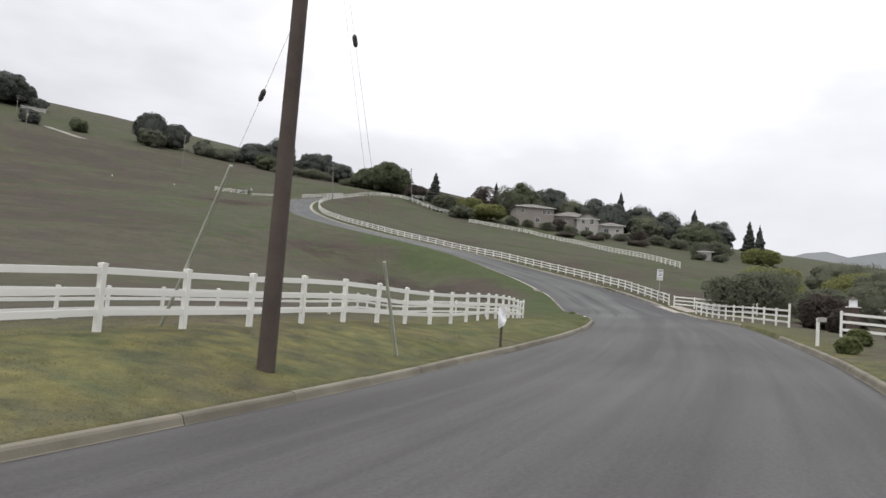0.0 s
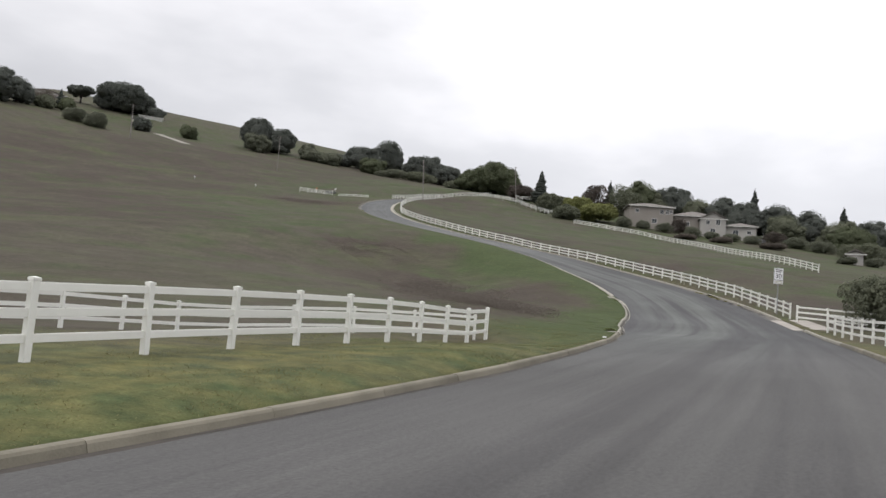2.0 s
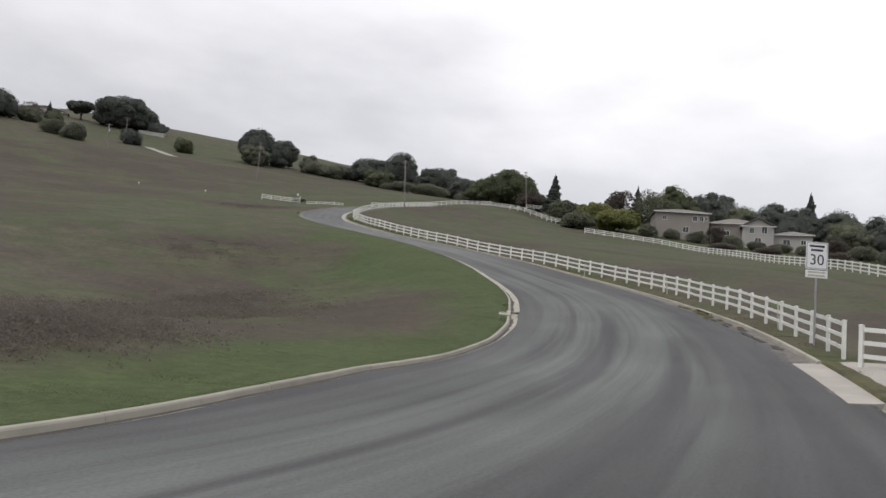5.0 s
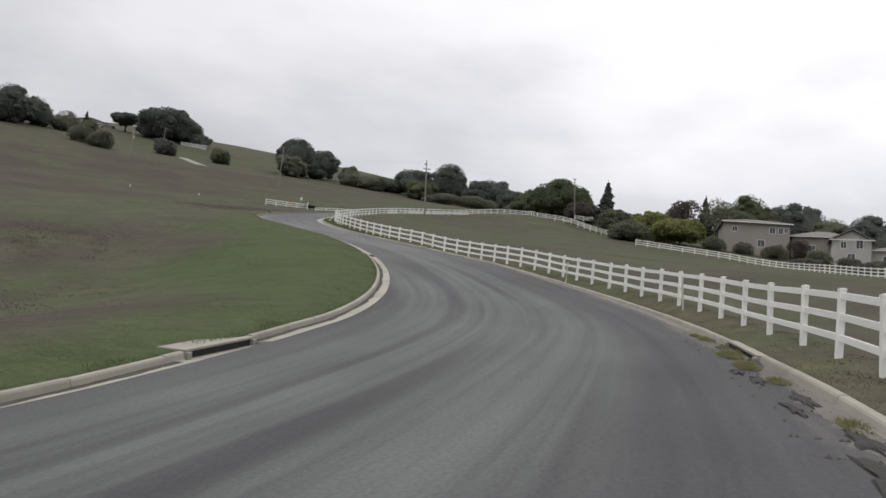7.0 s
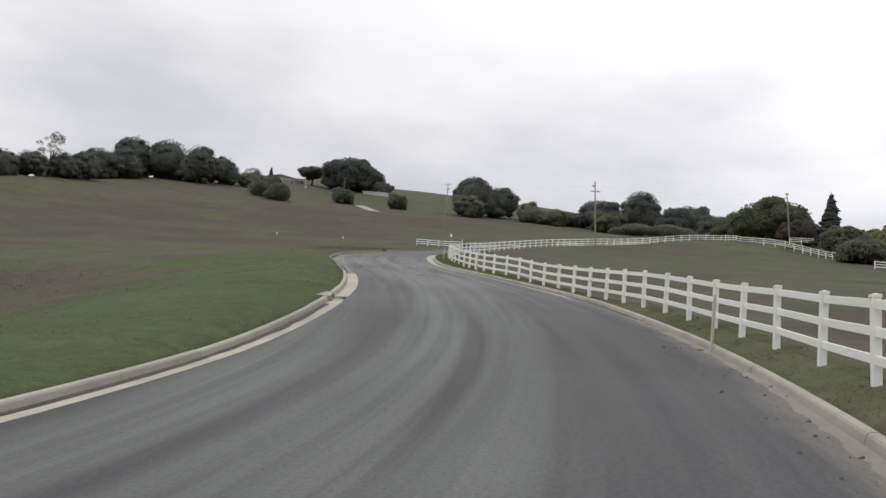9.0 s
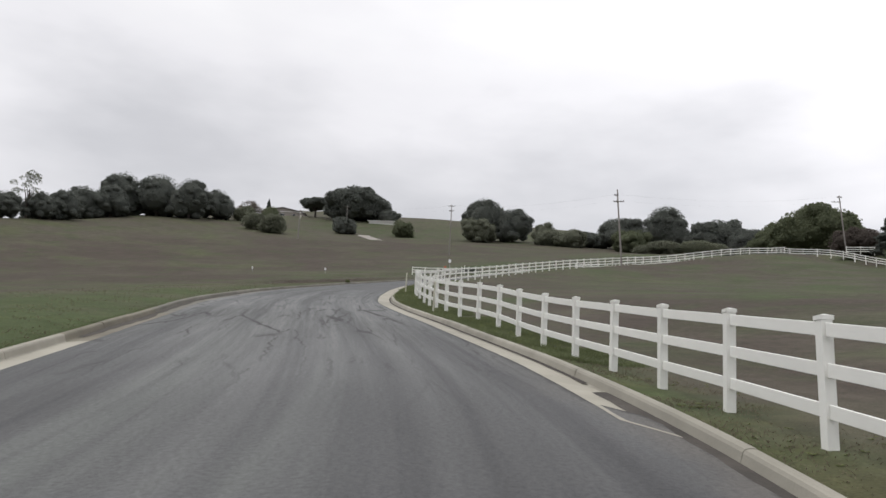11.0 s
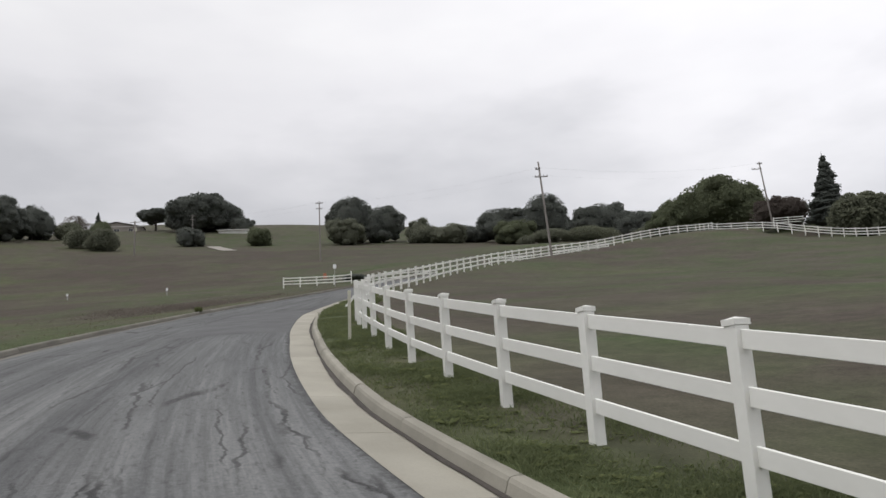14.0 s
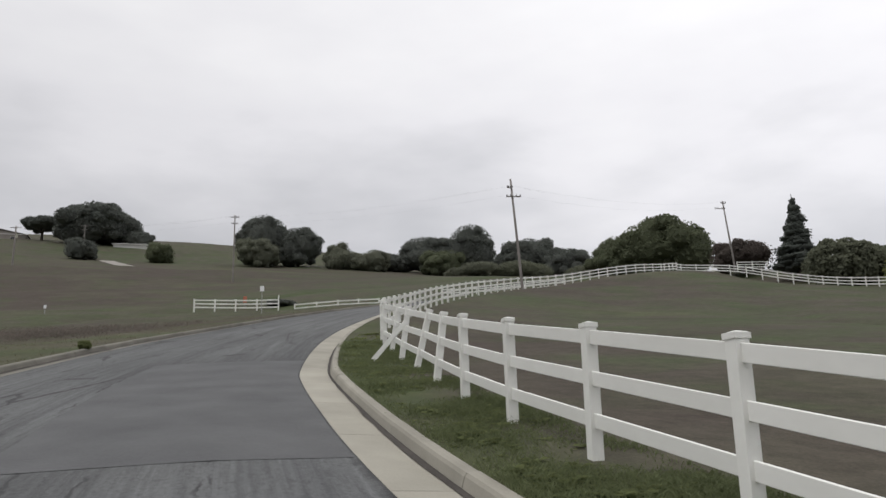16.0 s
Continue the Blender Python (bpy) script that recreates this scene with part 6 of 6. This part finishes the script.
# ---- verge plants, weeds and rubble ----
def blades(name, label, n, pick, mat, height, seed, lean=1.7, width=0.012, category="grass"):
    """Tufts of bent blades, joined."""
    rng = np.random.default_rng(seed)
    xy, hs = pick(rng, n)
    n = len(xy)
    z = turf_z(xy)
    a = rng.uniform(0, 6.283, n)
    side = np.stack([np.cos(a), np.sin(a), 0 * a], 1)
    b = rng.uniform(0, 6.283, n)
    tip = np.stack([np.cos(b), np.sin(b), 0 * b], 1) * (rng.uniform(0.1, lean, n) * hs * height)[:, None]
    p = np.stack([xy[:, 0], xy[:, 1], z - 0.01], 1)
    up = np.array([0, 0, 1.0]) * (hs * height)[:, None]
    w = side * (width * rng.uniform(0.7, 1.6, n))[:, None]
    V = np.stack([p - w, p + w, p + w * 0.8 + up * 0.5 + tip * 0.5, p - w * 0.8 + up * 0.5 + tip * 0.5, p + up * 0.75 + tip * 1.2], 1).reshape(-1, 3)
    q = np.arange(n)[:, None] * 5
    F = (q + np.array([[0, 1, 2, 3]])).tolist() + (q + np.array([[3, 2, 4]])).tolist()
    tagged(mesh_object(name, V.tolist(), F, mat), label, category, kind="stuff")


def verge(side, y0, y1, near, far, power=1.6):
    def pick(rng, n):
        k = np.nonzero((REF[:, 1] > y0) & (REF[:, 1] < y1))[0]
        s = rng.choice(k, n)
        edge = LEFT[s] if side > 0 else RIGHT[s]
        d = edge + side * (near + (far - near) * rng.uniform(0, 1, n) ** power)
        xy = REF[s, :2] + NOR[s] * d[:, None] + TAN[s] * rng.uniform(-0.5, 0.5, (n, 1))
        patch = np.array([noise.noise((x * 0.7, y * 0.7, 7.0)) for x, y in xy])
        keep = patch > rng.uniform(-0.6, 0.5, n)
        return xy[keep], (0.5 + 0.8 * np.clip(patch[keep] + 0.3, 0, 1)) * rng.uniform(0.6, 1.2, keep.sum())

    return pick


blades("verge_grass", "short green grass along the left verge", 170000, verge(1, 40, 165, 0.02, 12), M_GRASS, 0.045, 1, lean=2.4, width=0.006)
blades("dry_verge_grass", "short dry olive grass beneath the verge fence", 90000, verge(1, 2, 64, 0.02, 12, 1.2), M_STRAW, 0.05, 2, lean=2.6, width=0.006)
blades("fence_grass", "green grass between kerb and paddock fence", 150000, verge(-1, 158, 202, 0.0, 2.0, 0.8), M_GRASS, 0.15, 3, lean=1.6, width=0.006)
blades("roadside_grass", "short grass between kerb and fence", 45000, verge(-1, 84, 158, 0.02, 1.8, 1.0), M_DULL, 0.055, 5, lean=2.2, width=0.006)
blades("pasture_grass", "rough dull grass on the upper pasture verge", 42000, verge(1, 150, 262, 0.1, 34, 1.5), M_ROUGH, 0.085, 7, lean=2.2, width=0.012)
blades("entrance_grass", "dry grass on the entrance verge", 9000, verge(-1, 8, 60, 0.02, 6, 1.2), M_STRAW, 0.07, 6, lean=2.4, width=0.006)


def weeds(name, label, n, pick, mat, size, seed):
    """Low broad-leaved plants: rosettes of bent leaves, joined."""
    rng = np.random.default_rng(seed)
    xy, hs = pick(rng, n)
    z = turf_z(xy)
    V, F = [], []
    for (x, y), zz, h in zip(xy, z, hs):
        for k in range(7):
            a = 6.283 * k / 7 + rng.uniform(0, 0.9)
            r = size * h * rng.uniform(0.6, 1.3)
            c, s = math.cos(a), math.sin(a)
            w = r * 0.34
            lift = rng.uniform(0.12, 0.4) * r
            n0 = len(V)
            V += [(x, y, zz), (x + c * r * 0.55 - s * w, y + s * r * 0.55 + c * w, zz + lift), (x + c * r * 1.1, y + s * r * 1.1, zz + lift * 0.75), (x + c * r * 0.55 + s * w, y + s * r * 0.55 - c * w, zz + lift)]
            F.append([n0, n0 + 1, n0 + 2, n0 + 3])
    tagged(mesh_object(name, V, F, mat), label, "weeds", kind="stuff")


weeds("verge_weeds", "broad-leaved green weeds between kerb and fence", 2600, verge(-1, 158, 200, 0.1, 1.7, 0.8), M_WEED, 0.07, 11)
weeds("verge_weeds", "leafy green weed clumps at the fence foot", 1700, verge(-1, 160, 206, 0.2, 1.7, 0.9), M_WEED, 0.16, 14)
weeds("verge_weeds", "scattered green weeds along the fence foot", 700, verge(-1, 86, 158, 0.2, 2.2, 1.0), M_WEED, 0.055, 12)
weeds("pasture_weeds", "dark weed tufts in the green verge", 26, verge(1, 75, 150, 2.5, 22, 1.0), M_WEED, 0.12, 13)


def brush_patch(x, y, w, d, label, n, seed, tall=0.40):
    """Low bare brush: a ragged carpet of small twig clumps."""
    rng = np.random.default_rng(seed)
    pts = rng.normal(size=(n // 60, 2)) * np.array([w, d]) * 0.33 + np.array([x, y])
    k, _a, off = lane_place(pts[:, 0], pts[:, 1])
    pts = pts[off > LEFT[k] + 3.0]
    far = np.hypot((pts[:, 0] - x) / w, (pts[:, 1] - y) / d)
    lobes = [(p[0], p[1], z, r * 1.5, r * 1.5, r * tall) for p, z, r in zip(pts, ground_z(pts[:, 0], pts[:, 1]), rng.uniform(0.3, 0.62, len(pts)) * np.clip(1.25 - far, 0.35, 1))]
    V, F = leaf_cloud(lobes, n, 0.042, rng, flat=0.5)
    tagged(mesh_object("brush_patch", V.tolist(), F.tolist(), M_BRUSH), label, "brush", kind="stuff")


blades("kerb_tufts", "green grass hanging over the kerb", 1500, verge(1, 111, 120, 0.0, 0.35, 1.0), M_GRASS, 0.14, 16, lean=1.6, width=0.008)
brush_patch(3.4, 86, 8, 14, "plum-brown leafless brush patch in the green verge", 44000, 21, 1.0)
brush_patch(-2.5, 108, 9, 24, "plum-brown leafless brush beyond the green verge", 34000, 23, 0.8)
brush_patch(-7.5, 121, 7, 14, "plum-brown leafless brush beyond the green verge", 14000, 24)
brush_patch(-58, 219, 15, 15, "dark plum-brown weeds and brush above the upper kerb", 16000, 26, 0.8)
brush_patch(-20, 141, 12, 12, "dull brown brush on the pasture slope", 7000, 22)


def gutter_rubble(y0, y1, n, seed):
    """Broken asphalt, silt and grit lying in the gutter."""
    rng = np.random.default_rng(seed)
    V, F = [], []
    for _ in range(n):
        y = rng.uniform(y0, y1)
        e = float(np.interp(y, REF[:, 1], RIGHT))
        x, yy, z, _t = lane_point(y, e + 0.25 + 1.1 * rng.uniform() ** 2.2)
        r = 0.015 + 0.075 * rng.uniform() ** 3
        n0 = len(V)
        k = 6
        ph = rng.uniform(0, 6.28)
        for i in range(k):
            a = ph + 6.283 * i / k
            q = r * rng.uniform(0.7, 1.2)
            V.append((x + q * math.cos(a), yy + q * 1.5 * math.sin(a), z - 0.03))
        V.append((x + r * 0.2, yy, z + r * rng.uniform(0.15, 0.5)))
        for i in range(k):
            F.append([n0 + i, n0 + (i + 1) % k, n0 + k])
    tagged(mesh_object("gutter_rubble", V, F, M_SILT_AND_STRIP), "broken asphalt and silt lying in the right gutter", "rubble", kind="stuff")


def gutter_silt(y0, y1, wide, mat, seed, label):
    """A thin, ragged sheet of washed silt that feathers into the asphalt."""
    k = [i for i in range(len(REF)) if y0 < REF[i, 1] < y1]
    st = np.arange(k[0], k[-1], 0.25)
    cols = np.linspace(0.0, wide * 1.5, 22)
    V = []
    for s in st:
        x, y, z = (np.interp(s, np.arange(len(REF)), REF[:, c]) for c in range(3))
        nx, ny = (np.interp(s, np.arange(len(REF)), NOR[:, c]) for c in range(2))
        e, b = np.interp(s, np.arange(len(REF)), RIGHT), np.interp(s, np.arange(len(REF)), RBANK)
        end = min((s - st[0]) / 6, (st[-1] - s) / 6, 1.0)
        for c in cols:
            d = e + 0.22 + c
            n1 = noise.noise((x * 0.35, y * 0.35, seed)) + 0.8 * noise.noise((x * 1.6 + c, y * 1.6, seed + 3)) + 0.9 * noise.noise((x * 5, y * 5, seed + 5))
            h = 0.030 * (1.0 - c / wide) * end + 0.016 * n1
            V.append((x + nx * d, y + ny * d, z - b * d + min(h, 0.035) - (0.03 if end < 0.05 else 0.004)))
    F = [f[::-1] for f in grid_faces(len(st), len(cols)).tolist()]
    tagged(mesh_object("gutter_silt", V, F, mat, smooth=True), label, "silt", kind="stuff")


gutter_silt(88, 122, 0.45, M_DEBRIS, 4.0, "brown silt and grit washed along the right gutter")
gutter_silt(120, 150, 0.22, M_DUST, 7.0, "pale dusty grit along the right gutter")
def gutter_tuft(y, off, r, n, h, seed):
    """A clump of dry grass rooted in the gutter's silt."""
    rng = np.random.default_rng(seed)
    e = float(np.interp(y, REF[:, 1], RIGHT))
    x, yy, z, turn = lane_point(y, e + off)
    V, F = [], []
    for _ in range(n):
        a, q = rng.uniform(0, 6.283), r * rng.uniform() ** 0.7
        px, py = q * math.cos(a) * 0.55, q * math.sin(a) * 1.5
        b, w = rng.uniform(0, 6.283), rng.uniform(0.004, 0.009)
        t = h * rng.uniform(0.4, 1.1) * (1.1 - 0.6 * q / r)
        lx, ly = px * 0.8 + 0.5 * t * math.cos(b), py * 0.5 + 0.5 * t * math.sin(b)
        n0 = len(V)
        V += [(px - w, py, 0.0), (px + w, py, 0.0), (px + w * 0.8 + lx * 0.3, py + ly * 0.3, t * 0.6), (px - w * 0.8 + lx * 0.3, py + ly * 0.3, t * 0.6), (px + lx, py + ly, t)]
        F += [[n0, n0 + 1, n0 + 2, n0 + 3], [n0 + 3, n0 + 2, n0 + 4]]
    ob = mesh_object("grass_tuft", V, F, M_STRAW)
    ob.matrix_world = pose(x, yy, z - 0.005, math.degrees(math.atan(float(np.interp(y, REF[:, 1], SLOPE)))), 0, turn)
    tagged(ob, "dry yellow-green grass tuft growing in the gutter silt", "grass tuft", "gutter grass tufts")


for _i, (_y, _off, _r, _n, _h) in enumerate(((122.4, 0.55, 0.28, 260, 0.12), (121.6, 0.45, 0.34, 320, 0.13), (119.6, 0.35, 0.25, 200, 0.10), (117.6, 0.62, 0.42, 520, 0.17), (115.6, 0.65, 0.40, 480, 0.16), (113.9, 0.5, 0.30, 260, 0.12), (109.8, 0.4, 0.30, 240, 0.12), (118.6, 0.05, 0.35, 280, 0.14))):
    gutter_tuft(_y, _off, _r, _n, _h, 300 + _i)


def silt_patch(y, off, long, wide, seed):
    """A ragged, slightly humped stain of wet silt and crumbled asphalt."""
    rng = np.random.default_rng(seed)
    e = float(np.interp(y, REF[:, 1], RIGHT))
    x, yy, z, turn = lane_point(y, e + off)
    V, k = [(0, 0, 0.036)], 30
    ph = rng.uniform(0, 6.28, 4)
    for ring, hh in ((0.5, 0.034), (0.85, 0.026), (1.05, -0.004)):
        for i in range(k):
            a = 6.283 * i / k
            q = ring * (1 + 0.28 * math.sin(2 * a + ph[0]) + 0.22 * math.sin(5 * a + ph[1]) + 0.16 * math.sin(9 * a + ph[2]) + rng.uniform(-0.12, 0.12))
            V.append((wide * q * math.cos(a), long * q * math.sin(a), hh + rng.uniform(-0.006, 0.008)))
    F = [[0, 1 + i, 1 + (i + 1) % k] for i in range(k)] + [[b + i, b + k + i, b + k + (i + 1) % k, b + (i + 1) % k] for b in (1, 1 + k) for i in range(k)]
    ob = mesh_object("silt_patch", V, F, M_WET)
    ob.matrix_world = pose(x, yy, z, math.degrees(math.atan(float(np.interp(y, REF[:, 1], SLOPE)))), 0, turn)
    tagged(ob, "dark ragged patch of silt and crumbled asphalt in the gutter", "silt patch", "gutter silt patches")


for _i, (_y, _off, _l, _w) in enumerate(((106.6, 0.75, 1.0, 0.20), (104.6, 0.68, 0.9, 0.16), (108.8, 0.50, 0.7, 0.12), (111.8, 0.55, 0.8, 0.11), (101.4, 0.5, 1.1, 0.14), (118.3, 0.42, 1.3, 0.13), (113.2, 0.85, 0.6, 0.12), (110.2, 0.9, 0.5, 0.10), (116.4, 0.3, 0.8, 0.12), (115.0, 1.0, 0.5, 0.09))):
    silt_patch(_y, _off, _l, _w, 320 + _i)
gutter_rubble(94, 122, 900, 31)
gutter_rubble(122, 151, 320, 32)


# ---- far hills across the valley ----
# the haze of distance is put into this pale blue-grey base colour
M_FAR = material("far_hills_painted_haze", (0.155, 0.165, 0.172), (0.215, 0.225, 0.232), rough=1.0, scale=0.004, fine=0.02, bump=0.0, spec=0.0)


def far_ridge(dist, base, height, a0, a1, seed, label):
    V, F = [], []
    n = 90
    for i in range(n + 1):
        a = radians(a0 + (a1 - a0) * i / n)
        h = height * (0.55 + 0.45 * noise.noise((i * 0.09, seed, 0.0)) + 0.10 * noise.noise((i * 0.5, seed, 5.0)))
        for j, (r, u) in enumerate(((0.80, 0.0), (0.88, 0.45), (0.95, 0.85), (1.0, 1.0), (1.1, 0.7), (1.2, 0.0))):
            k = 1.0 + 0.12 * noise.noise((i * 0.2, j * 0.7, seed))
            V.append((math.sin(a) * dist * r, math.cos(a) * dist * r, base + h * u * k))
    F = grid_faces(n + 1, 6).tolist()
    tagged(mesh_object("far_ridge", V, F, M_FAR, smooth=True), label, "hills", kind="structure")


far_ridge(2600, -30, 430, 5, 120, 2.0, "wooded hills across the valley, painted in blue-grey haze")
far_ridge(1500, -30, 210, 22, 120, 9.0, "grey hills beyond the shrubs, dimmed by painted haze")
